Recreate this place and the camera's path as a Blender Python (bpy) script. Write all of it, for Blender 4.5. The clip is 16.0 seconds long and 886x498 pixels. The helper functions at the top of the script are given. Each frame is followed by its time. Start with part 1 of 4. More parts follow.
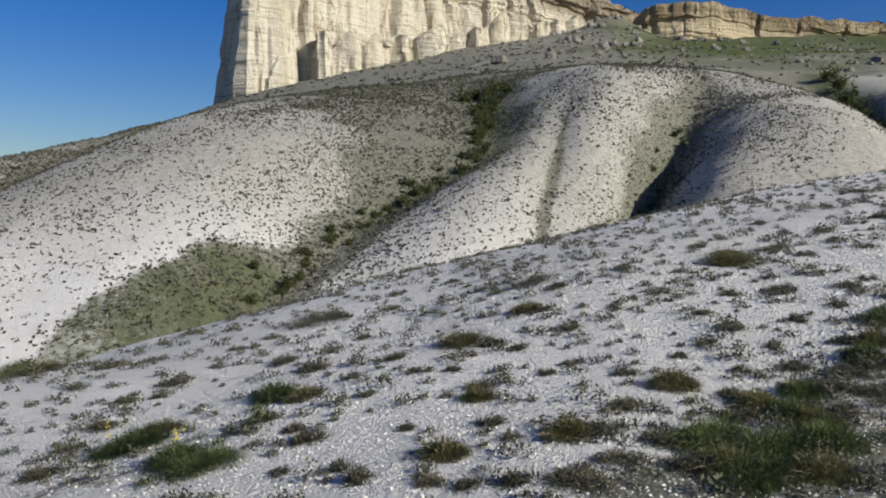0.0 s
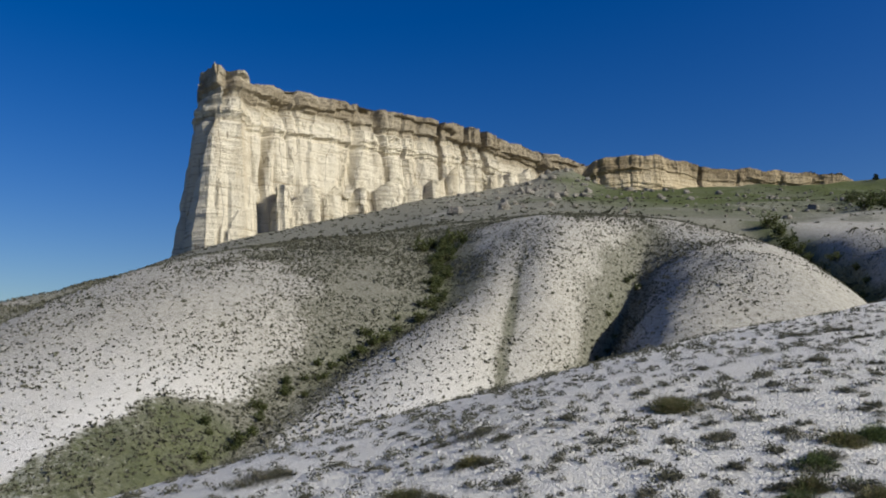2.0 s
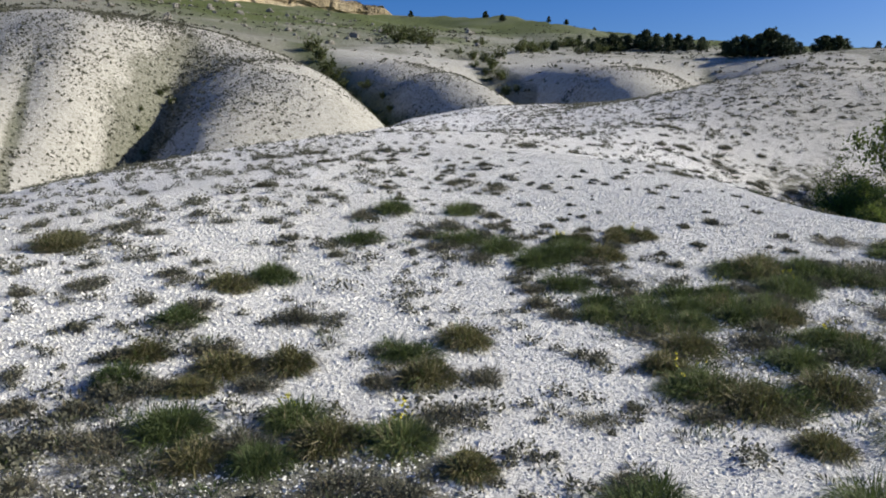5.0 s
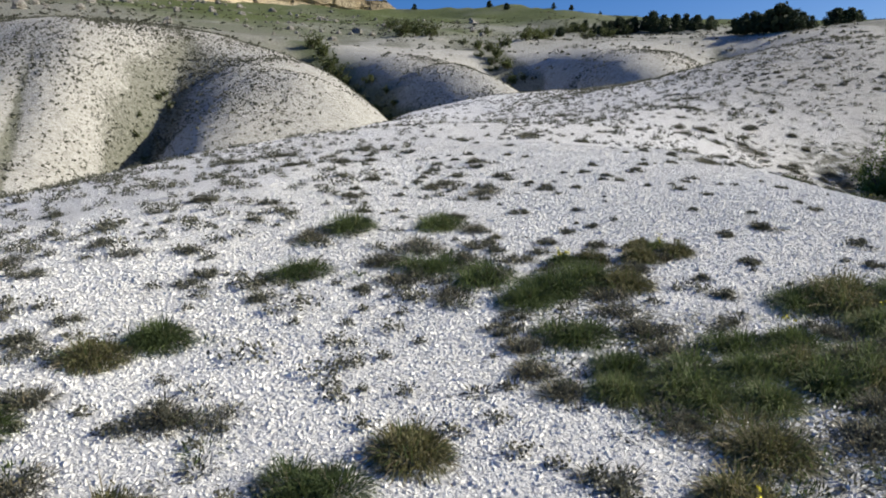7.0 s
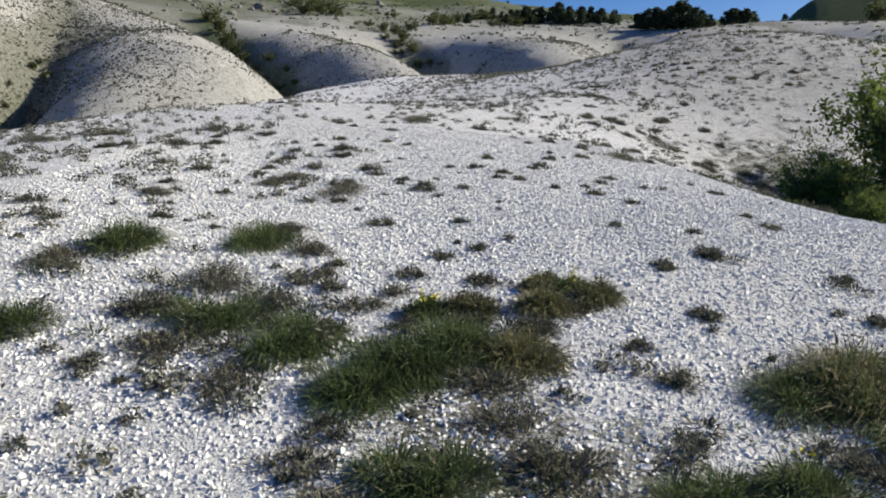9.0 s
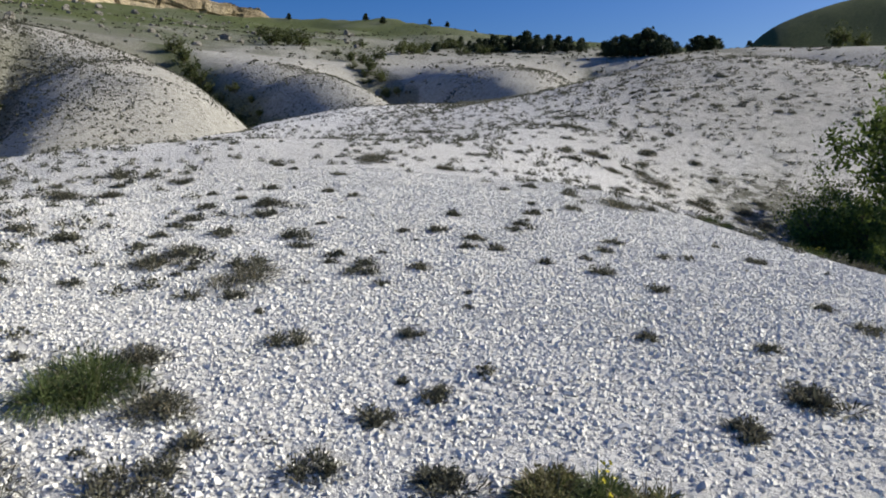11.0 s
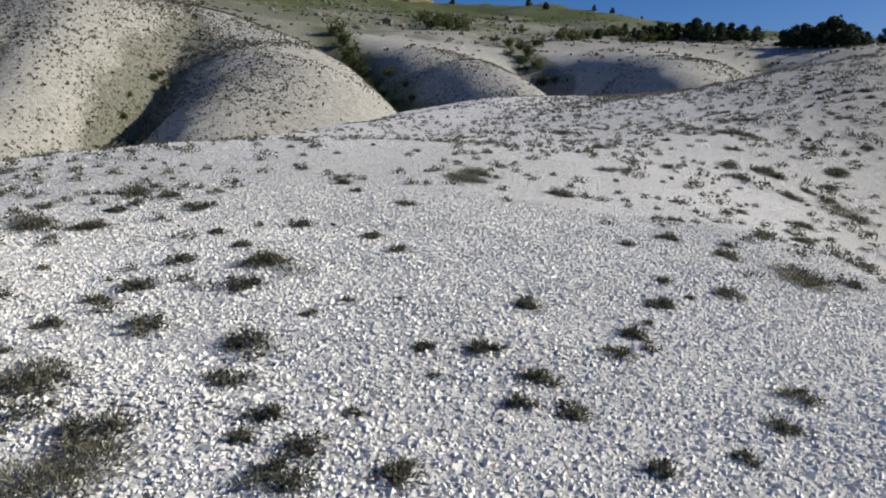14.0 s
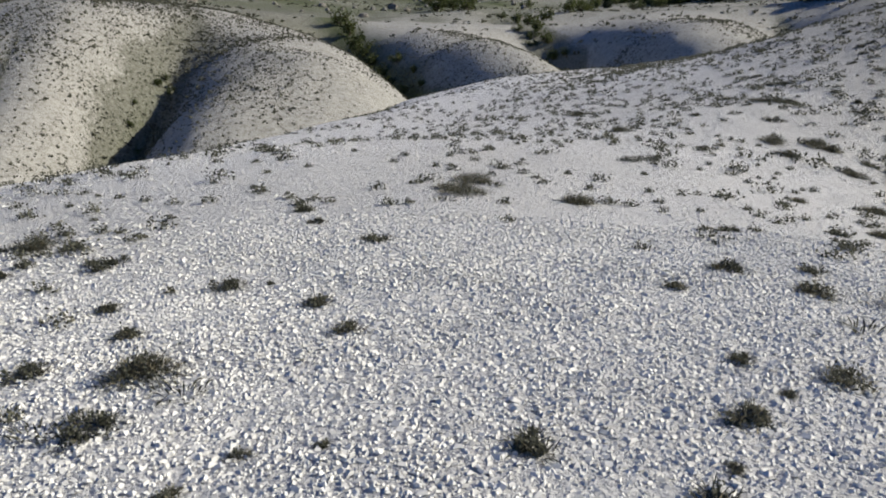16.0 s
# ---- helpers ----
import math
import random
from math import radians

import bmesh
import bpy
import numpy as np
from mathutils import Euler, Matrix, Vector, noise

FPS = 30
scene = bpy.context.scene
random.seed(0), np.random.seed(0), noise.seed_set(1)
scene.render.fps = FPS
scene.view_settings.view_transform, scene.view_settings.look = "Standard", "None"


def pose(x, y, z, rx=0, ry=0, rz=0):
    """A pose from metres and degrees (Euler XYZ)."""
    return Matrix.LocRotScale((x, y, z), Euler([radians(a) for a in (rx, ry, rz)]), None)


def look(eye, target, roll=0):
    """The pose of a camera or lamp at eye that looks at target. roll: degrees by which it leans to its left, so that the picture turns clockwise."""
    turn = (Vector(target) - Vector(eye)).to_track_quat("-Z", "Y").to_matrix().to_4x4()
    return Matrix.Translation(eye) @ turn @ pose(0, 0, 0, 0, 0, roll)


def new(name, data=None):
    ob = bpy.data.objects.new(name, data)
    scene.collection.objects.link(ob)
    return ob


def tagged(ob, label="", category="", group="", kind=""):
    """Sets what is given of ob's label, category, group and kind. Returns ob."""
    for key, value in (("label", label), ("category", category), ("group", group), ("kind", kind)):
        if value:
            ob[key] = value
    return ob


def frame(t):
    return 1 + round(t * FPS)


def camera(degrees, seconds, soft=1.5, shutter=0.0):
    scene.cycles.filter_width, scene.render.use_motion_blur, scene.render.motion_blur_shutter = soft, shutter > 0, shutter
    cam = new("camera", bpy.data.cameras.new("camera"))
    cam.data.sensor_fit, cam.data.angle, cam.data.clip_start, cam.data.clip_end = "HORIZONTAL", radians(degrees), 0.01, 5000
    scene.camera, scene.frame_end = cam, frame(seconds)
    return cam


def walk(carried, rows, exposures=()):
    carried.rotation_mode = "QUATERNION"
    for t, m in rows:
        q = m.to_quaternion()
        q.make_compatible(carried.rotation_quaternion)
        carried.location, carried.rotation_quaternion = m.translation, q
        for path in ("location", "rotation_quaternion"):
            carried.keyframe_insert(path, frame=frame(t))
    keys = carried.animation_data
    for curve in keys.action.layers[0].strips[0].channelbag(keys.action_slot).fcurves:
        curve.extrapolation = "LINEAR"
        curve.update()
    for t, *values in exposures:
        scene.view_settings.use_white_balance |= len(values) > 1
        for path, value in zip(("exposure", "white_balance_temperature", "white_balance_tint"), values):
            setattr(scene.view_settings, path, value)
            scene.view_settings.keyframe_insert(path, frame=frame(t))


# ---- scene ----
cam = camera(57.8, 16.0, soft=1.9)
METRES, EYE, TILT, LEAN, TURN = 15.0, 1.5, -57.7546, -19.1012, 33.6839
ROWS = [
    (0.0, 0.0, 0.0, 0.0, 15.09, 56.88, 10.13),
    (0.5, -0.0007, -0.0001, 0.0042, 14.87, 61.8, 10.39),
    (1.0, -0.0007, -0.0012, 0.0048, 14.98, 66.21, 12.07),
    (1.5, 0.0069, -0.0025, 0.0001, 16.6, 67.78, 11.06),
    (2.0, 0.0148, -0.0037, -0.0091, 14.58, 67.32, 13.12),
    (2.5, 0.0326, 0.0125, 0.0012, 7.49, 62.73, 24.33),
    (3.0, 0.0571, 0.0263, 0.0076, -2.12, 54.65, 37.73),
    (3.5, 0.0836, 0.0352, 0.0103, -10.09, 46.92, 38.35),
    (6.0, 0.214, 0.1284, 0.0924, -4.05, 45.58, 38.27),
    (6.5, 0.2407, 0.1464, 0.1093, -4.17, 45.35, 36.84),
    (7.0, 0.2672, 0.1661, 0.1304, -3.03, 46.52, 39.22),
    (7.5, 0.3, 0.1881, 0.1475, -10.33, 41.23, 39.46),
    (8.0, 0.3297, 0.2105, 0.1667, -9.47, 41.21, 43.46),
    (10.5, 0.4608, 0.3121, 0.2687, -12.39, 39.37, 42.65),
    (11.0, 0.4876, 0.3246, 0.2869, -11.72, 41.65, 45.21),
    (11.5, 0.5177, 0.3349, 0.2998, -11.79, 41.81, 42.25),
    (12.0, 0.5434, 0.3477, 0.3118, -9.65, 41.74, 40.49),
    (12.5, 0.5692, 0.3598, 0.3257, -7.78, 42.36, 39.69),
    (13.0, 0.5914, 0.3725, 0.339, -5.38, 43.77, 37.5),
    (13.5, 0.6131, 0.3874, 0.3582, -2.42, 45.22, 39.85),
    (14.0, 0.6381, 0.4012, 0.3762, -4.81, 45.19, 35.29),
    (14.5, 0.6586, 0.4168, 0.3918, -1.8, 45.84, 33.87),
    (15.0, 0.6792, 0.4292, 0.4111, -0.23, 46.64, 36.35),
    (15.5, 0.7006, 0.4422, 0.4301, -2.15, 44.81, 35.15),
    (16.0, 0.7204, 0.4579, 0.4502, 0.29, 46.97, 36.91),
]
walk(cam, [(t, pose(0, 0, EYE, TILT, LEAN, TURN) @ pose(METRES * x, METRES * y, METRES * z, 90 + pitch, roll, yaw)) for t, x, y, z, yaw, pitch, roll in ROWS],
     exposures=[(0.0, 0.22), (2.0, 0.14), (3.5, 0.42), (6.0, 0.62), (8.0, 0.60), (10.5, 0.44), (12.0, 0.34), (16.0, 0.18)])

# ---- light ----
SUN_AZ, SUN_EL = 86.0, 29.0          # degrees clockwise from +y, and above the horizon
world = bpy.data.worlds.new("world")
scene.world = world
world.use_nodes = True
wn = world.node_tree.nodes
sky = wn.new("ShaderNodeTexSky")
sky.sky_type = "NISHITA"
sky.sun_disc = False
sky.sun_elevation = radians(SUN_EL)
sky.sun_rotation = radians(SUN_AZ)
sky.altitude = 300
sky.air_density, sky.dust_density, sky.ozone_density = 1.0, 1.4, 3.2
rich = wn.new("ShaderNodeHueSaturation")
rich.inputs["Saturation"].default_value = 1.46
rich.inputs["Hue"].default_value = 0.519
world.node_tree.links.new(sky.outputs[0], rich.inputs["Color"])
world.node_tree.links.new(rich.outputs[0], wn["Background"].inputs[0])
wn["Background"].inputs[1].default_value = 0.079
sun = new("sun", bpy.data.lights.new("sun", "SUN"))
sun.data.energy, sun.data.angle, sun.data.color = 4.5, radians(0.5), (1.0, 0.955, 0.84)
sa, se = radians(SUN_AZ), radians(SUN_EL)
sun.matrix_world = look((0, 0, 60), (-math.sin(sa) * math.cos(se), -math.cos(sa) * math.cos(se), 60 - math.sin(se)))


# ---- materials ----
def material(name):
    m = bpy.data.materials.new(name)
    m.use_nodes = True
    t = m.node_tree
    return m, t, t.nodes["Principled BSDF"]


def add(t, kind, **values):
    n = t.nodes.new(kind)
    for k, v in values.items():
        if k == "operation":
            n.operation = v
        elif k == "data_type":
            n.data_type = v
        elif k == "attribute_name":
            n.attribute_name = v
        else:
            n.inputs[k.replace("_", " ")].default_value = v
    return n


def noise_tex(t, scale, detail=4.0, rough=0.55, coord=None):
    n = add(t, "ShaderNodeTexNoise", Scale=scale, Detail=detail, Roughness=rough)
    t.links.new((coord or place_of(t)), n.inputs["Vector"])
    return n.outputs["Fac"]


def place_of(t):
    for n in t.nodes:
        if n.bl_idname == "ShaderNodeNewGeometry":
            return n.outputs["Position"]
    return t.nodes.new("ShaderNodeNewGeometry").outputs["Position"]


def ramp(t, fac, *stops):
    n = t.nodes.new("ShaderNodeValToRGB")
    while len(n.color_ramp.elements) < len(stops):
        n.color_ramp.elements.new(0.5)
    for e, (p, c) in zip(n.color_ramp.elements, stops):
        e.position, e.color = p, (*c, 1) if len(c) == 3 else (c[0], c[0], c[0], 1)
    t.links.new(fac, n.inputs[0])
    return n.outputs[0]


def blend(t, fac, a, b):
    n = t.nodes.new("ShaderNodeMix")
    n.data_type = "RGBA"
    for sock, v in ((n.inputs[0], fac), (n.inputs[6], a), (n.inputs[7], b)):
        if isinstance(v, tuple):
            sock.default_value = (*v, 1)
        elif isinstance(v, float):
            sock.default_value = v
        else:
            t.links.new(v, sock)
    return n.outputs[2]


def calc(t, op, a, b=0.0):
    n = t.nodes.new("ShaderNodeMath")
    n.operation = op
    n.use_clamp = op in ("MULTIPLY_ADD",)
    for sock, v in zip(n.inputs, (a, b)):
        if isinstance(v, float):
            sock.default_value = v
        else:
            t.links.new(v, sock)
    return n.outputs[0]


def relief(t, bsdf, height, strength, distance):
    n = add(t, "ShaderNodeBump", Strength=strength, Distance=distance)
    t.links.new(height, n.inputs["Height"])
    t.links.new(n.outputs[0], bsdf.inputs["Normal"])


def make_ground():
    m, t, b = material("chalk_ground")
    attr = add(t, "ShaderNodeAttribute", attribute_name="cover")
    cover, grass = attr.outputs["Fac"], add(t, "ShaderNodeAttribute", attribute_name="turf").outputs["Fac"]
    fine = noise_tex(t, 38.0, 5.0, 0.7)
    mid = noise_tex(t, 3.1, 5.0, 0.65)
    coarse = noise_tex(t, 17.0, 3.0, 0.7)
    big = noise_tex(t, 0.23, 4.0, 0.6)
    chips = ramp(t, fine, (0.30, (0.50, 0.482, 0.455)), (0.48, (0.77, 0.75, 0.715)), (0.64, (0.87, 0.855, 0.82)))
    plain = ramp(t, mid, (0.25, (0.70, 0.683, 0.638)), (0.75, (0.83, 0.812, 0.762)))
    lumps = ramp(t, coarse, (0.36, (0.52, 0.503, 0.475)), (0.50, (0.77, 0.752, 0.72)), (0.62, (0.86, 0.845, 0.81)))
    chalk = blend(t, 0.45, blend(t, 0.5, chips, lumps), plain)
    mottle = ramp(t, noise_tex(t, 7.5, 5.0, 0.75), (0.34, (0.50, 0.485, 0.45)), (0.52, (0.74, 0.722, 0.68)))
    chalk = blend(t, 0.2, chalk, mottle)
    # low values give speckled marl on far spurs and painted shade on the right-hand mound
    clean = add(t, "ShaderNodeAttribute", attribute_name="clean").outputs["Fac"]
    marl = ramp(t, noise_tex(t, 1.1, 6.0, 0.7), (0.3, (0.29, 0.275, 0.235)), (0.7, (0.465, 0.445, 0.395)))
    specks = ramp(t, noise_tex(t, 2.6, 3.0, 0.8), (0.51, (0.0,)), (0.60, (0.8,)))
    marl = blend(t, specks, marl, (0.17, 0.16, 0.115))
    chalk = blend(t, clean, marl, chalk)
    chalk = blend(t, ramp(t, big, (0.35, (0.0,)), (0.7, (0.35,))), chalk, (0.47, 0.45, 0.39))
    scrub = ramp(t, mid, (0.3, (0.11, 0.108, 0.078)), (0.7, (0.29, 0.283, 0.232)))
    turf = ramp(t, noise_tex(t, 0.9, 6.0, 0.7), (0.3, (0.042, 0.060, 0.018)), (0.7, (0.115, 0.130, 0.045)))
    speck = noise_tex(t, 2.3, 6.0, 0.8)
    lim = calc(t, "SUBTRACT", 1.0, cover)
    mask = ramp(t, calc(t, "SUBTRACT", calc(t, "ADD", speck, 0.5), lim), (0.46, (0.0,)), (0.58, (1.0,)))
    col = blend(t, mask, chalk, scrub)
    col = blend(t, grass, col, turf)
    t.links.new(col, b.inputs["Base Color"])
    b.inputs["Roughness"].default_value = 0.95
    b.inputs["Specular IOR Level"].default_value = 0.15
    relief(t, b, calc(t, "ADD", fine, calc(t, "ADD", calc(t, "MULTIPLY", mid, 1.5), calc(t, "MULTIPLY", coarse, 1.7))), 0.9, 0.055)
    return m


def make_chip():
    m, t, b = material("chalk_chips")
    g = t.nodes.new("ShaderNodeNewGeometry")
    col = ramp(t, g.outputs["Random Per Island"], (0.0, (0.46, 0.442, 0.39)), (0.3, (0.69, 0.670, 0.605)), (1.0, (0.80, 0.780, 0.71)))
    t.links.new(blend(t, noise_tex(t, 60.0), col, (0.74, 0.715, 0.655)), b.inputs["Base Color"])
    b.inputs["Roughness"].default_value = 0.92
    b.inputs["Specular IOR Level"].default_value = 0.15
    return m


def make_leaf(name, dark, light, old=None, thin=0.0):
    m, t, b = material(name)
    g = t.nodes.new("ShaderNodeNewGeometry")
    o = t.nodes.new("ShaderNodeObjectInfo")
    fac = calc(t, "ADD", calc(t, "MULTIPLY", g.outputs["Random Per Island"], 0.6), calc(t, "MULTIPLY", o.outputs["Random"], 0.4))
    stops = [(0.05, dark), (0.8, light)] + ([(1.0, old)] if old else [])
    col = ramp(t, fac, *stops)
    t.links.new(col, b.inputs["Base Color"])
    b.inputs["Roughness"].default_value = 0.7
    b.inputs["Specular IOR Level"].default_value = 0.25
    if thin:
        glow = t.nodes.new("ShaderNodeBsdfTranslucent")
        t.links.new(col, glow.inputs["Color"])
        mix = t.nodes.new("ShaderNodeMixShader")
        mix.inputs[0].default_value = thin
        t.links.new(b.outputs[0], mix.inputs[1])
        t.links.new(glow.outputs[0], mix.inputs[2])
        t.links.new(mix.outputs[0], t.nodes["Material Output"].inputs["Surface"])
    return m


def make_rock(name, pale, warm, dark):
    m, t, b = material(name)
    coord = place_of(t)
    flat = add(t, "ShaderNodeMapping")
    flat.inputs["Scale"].default_value = (0.05, 0.05, 0.9)
    t.links.new(coord, flat.inputs["Vector"])
    drip = add(t, "ShaderNodeMapping")
    drip.inputs["Scale"].default_value = (0.16, 0.16, 0.018)
    t.links.new(coord, drip.inputs["Vector"])
    strata = noise_tex(t, 1.0, 5.0, 0.65, flat.outputs[0])
    streak = noise_tex(t, 1.0, 5.0, 0.6, drip.outputs[0])
    grain = noise_tex(t, 0.5, 8.0, 0.7)
    col = ramp(t, strata, (0.33, tuple(0.8 * c for c in warm)), (0.45, pale), (0.62, pale), (0.75, warm))
    col = blend(t, ramp(t, streak, (0.50, (0.0,)), (0.68, (0.75,))), col, warm)
    col = blend(t, ramp(t, grain, (0.24, (0.9,)), (0.42, (0.0,))), col, dark)
    split = add(t, "ShaderNodeMapping")
    split.inputs["Scale"].default_value = (0.11, 0.11, 0.016)
    t.links.new(coord, split.inputs["Vector"])
    crack = noise_tex(t, 1.0, 3.0, 0.5, split.outputs[0])
    near_half = calc(t, "ABSOLUTE", calc(t, "SUBTRACT", crack, 0.5))
    col = blend(t, ramp(t, near_half, (0.002, (0.7,)), (0.009, (0.0,))), col, dark)
    attr = add(t, "ShaderNodeAttribute", attribute_name="weather")
    tone = ramp(t, grain, (0.3, dark), (0.65, tuple(0.68 * c for c in warm)))
    col = blend(t, attr.outputs["Fac"], col, tone)
    t.links.new(col, b.inputs["Base Color"])
    b.inputs["Roughness"].default_value = 0.95
    b.inputs["Specular IOR Level"].default_value = 0.1
    relief(t, b, calc(t, "ADD", strata, calc(t, "MULTIPLY", grain, 1.2)), 0.9, 1.3)
    return m


M_GROUND = make_ground()
M_CHIP = make_chip()
M_ROCK = make_rock("cliff_chalk", (0.66, 0.608, 0.49), (0.50, 0.43, 0.31), (0.16, 0.13, 0.09))
M_ROCK2 = make_rock("brown_limestone", (0.58, 0.49, 0.34), (0.42, 0.33, 0.20), (0.13, 0.105, 0.075))
M_BOULDER = make_rock("grey_boulder", (0.33, 0.31, 0.27), (0.25, 0.225, 0.18), (0.12, 0.105, 0.085))
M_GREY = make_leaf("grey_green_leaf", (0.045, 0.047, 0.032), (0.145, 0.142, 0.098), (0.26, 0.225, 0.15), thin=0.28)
M_GREEN = make_leaf("green_leaf", (0.027, 0.046, 0.014), (0.122, 0.158, 0.054), (0.22, 0.215, 0.10), thin=0.40)
M_OLIVE = make_leaf("olive_grass", (0.058, 0.057, 0.024), (0.185, 0.172, 0.075), (0.30, 0.245, 0.125), thin=0.38)
M_DRY = make_leaf("straw", (0.12, 0.095, 0.055), (0.26, 0.22, 0.13))
M_BUSH = make_leaf("bush_leaf", (0.045, 0.072, 0.014), (0.22, 0.275, 0.065), thin=0.48)
M_SHRUB = make_leaf("shrub_leaf", (0.030, 0.044, 0.013), (0.115, 0.132, 0.045), thin=0.35)
M_PINE = make_leaf("pine_needle", (0.014, 0.026, 0.012), (0.055, 0.072, 0.032), thin=0.2)
M_FLOWER = make_leaf("yellow_petal", (0.55, 0.46, 0.02), (0.75, 0.65, 0.05))
M_BARK = make_leaf("bark", (0.07, 0.055, 0.04), (0.12, 0.09, 0.06))


# ---- shape of the land ----
def smooth(a, b, v):
    u = np.clip((v - a) / (b - a), 0, 1)
    return u * u * (3 - 2 * u)


def knots(v, xs, ys):
    """A curve without corners through a few knots."""
    xs, ys = np.array(xs, float), np.array(ys, float)
    m = np.gradient(ys, xs)
    v = np.clip(v, xs[0], xs[-1])
    i = np.clip(np.searchsorted(xs, v) - 1, 0, len(xs) - 2)
    h = xs[i + 1] - xs[i]
    u = (v - xs[i]) / h
    return ((2 * u**3 - 3 * u**2 + 1) * ys[i] + (u**3 - 2 * u**2 + u) * h * m[i]
            + (3 * u**2 - 2 * u**3) * ys[i + 1] + (u**3 - u**2) * h * m[i + 1])


def lattice(ix, iy, seed):
    v = np.sin(ix * 127.1 + iy * 311.7 + seed * 74.7) * 43758.5453
    return v - np.floor(v)


def ripple(x, y, size, seed=0.0):
    """Smooth noise between -1 and 1 of that size."""
    x, y = x / size, y / size
    ix, iy = np.floor(x), np.floor(y)
    u, v = x - ix, y - iy
    u, v = u * u * (3 - 2 * u), v * v * (3 - 2 * v)
    a, b = lattice(ix, iy, seed), lattice(ix + 1, iy, seed)
    c, d = lattice(ix, iy + 1, seed), lattice(ix + 1, iy + 1, seed)
    return 2 * ((a + (b - a) * u) * (1 - v) + (c + (d - c) * u) * v) - 1


def rough(x, y, size, seed=0.0):
    return ripple(x, y, size, seed) + 0.5 * ripple(x, y, size / 2.1, seed + 3) + 0.25 * ripple(x, y, size / 4.3, seed + 7)


# gullies of the far hillside: distances, bearings, depth, half widths on either side
GULLIES = (
    ((40, 50, 58, 65, 70, 75, 80, 86, 96, 108, 125), (-48, -46.5, -44.2, -40.6, -38.4, -35.4, -32.2, -30.0, -29.8, -30.4, -31), 5.2, 11.0, 9.0),
    ((50, 62, 72, 84, 95, 108), (-21.7, -21.1, -19.9, -18.9, -17.1, -15.2), 13.5, 4.5, 9.0),
    ((55, 66, 78, 88, 96), (-26.5, -26.0, -25.2, -24.6, -24.0), 1.9, 2.4, 3.2),
    ((60, 75, 90, 105, 125, 150), (6.0, 4.4, 2.7, -0.8, -5.4, -9.1), 10.5, 8.5, 7.0),
    ((75, 90, 105, 125, 150), (14.0, 12.8, 11.2, 7.9, 4.4), 13.0, 7.0, 6.5),
    ((80, 100, 120, 145, 170), (24.0, 22.5, 21.2, 20.2, 19.0), 8.5, 8.0, 8.0),
    ((60, 75, 90, 110, 130), (-70, -66, -60, -52, -46), 1.6, 5.0, 5.0),
    ((90, 110, 135, 165), (37.0, 34.0, 31.5, 29.0), 4.0, 9.0, 9.0),
)
BEAR = (-110, -75, -62, -50, -36, -25, -17, -9, -2, 5, 12, 20, 32, 45, 90)


def far_land(az, d):
    """The hillside with its spurs, by bearing and distance from the start of the walk: height, and how much a gully is near."""
    def by(*v):
        return knots(az, BEAR, v)
    d0 = by(45, 45, 45, 45, 55, 60, 60, 74, 85, 95, 98, 98, 105, 105, 105)
    z0 = by(-10, -8, -6, -4, -1.5, 1, 2.5, 6, 8, 10.5, 11, 12, 12, 10, 4)
    d1 = by(100, 100, 105, 115, 125, 118, 100, 104, 120, 128, 122, 150, 160, 160, 160)
    e1 = by(-3, 1.0, 3.3, 7.0, 9.5, 10.8, 10.8, 9.6, 9.1, 8.6, 8.7, 8.5, 8.5, 7.5, 3)
    d2 = by(300, 300, 300, 300, 340, 390, 400, 440, 480, 430, 360, 330, 330, 330, 330)
    e2 = by(-4, -3, 1, 7.0, 11.0, 12.9, 12.4, 12.1, 11.8, 11.6, 10.9, 9.8, 8.6, 7, 3)
    z1, z2 = 1.5 + d1 * np.tan(np.radians(e1)), 1.5 + d2 * np.tan(np.radians(e2))
    u = np.clip((d - d0) / (d1 - d0), 0, 1)
    z = z0 + (z1 - z0) * (1 - (1 - u) ** 1.55) - 0.30 * np.clip(d0 - d, 0, 60)
    w = np.clip((d - d1) / (d2 - d1), 0, 1)
    z = z + (z2 - z1) * w ** 1.12 - 0.16 * np.clip(d - d2 - 25, 0, 1500)
    z = z + 8.5 * np.exp(-((az + 21.3) / 2.3) ** 2 - ((d - 392) / 40) ** 2)
    z = z + 0.5 * np.exp(-(((az + 51.0) / 7.5) ** 2 + ((d - 55 - 0.72 * (az + 51)) / 5.0) ** 2))
    z = z + knots(az, (23, 28, 30, 31.3, 32.5, 34.4, 38, 45), (0, 60, 84, 93, 98, 104, 112, 118)) * (1 - smooth(60, 100, az)) * smooth(400, 600, d)
    near = np.zeros_like(z)
    for ds, bs, deep, left, right in GULLIES:
        s = np.radians(az - knots(d, ds, bs)) * d
        wide = np.where(s < 0, left, right)
        s = np.abs(s)
        s = s * (1 + 0.12 * ripple(d, az, 7.0, deep))
        on = smooth(ds[0] - 14, ds[0] + 4, d) * (1 - smooth(ds[-1] - 22, ds[-1] + 8, d))
        z = z - deep * on * np.exp(-(s / wide) ** 1.35)
        near = np.maximum(near, on * np.exp(-(s / (0.22 * left)) ** 1.5) * min(1.0, deep / 4))
    return z, near


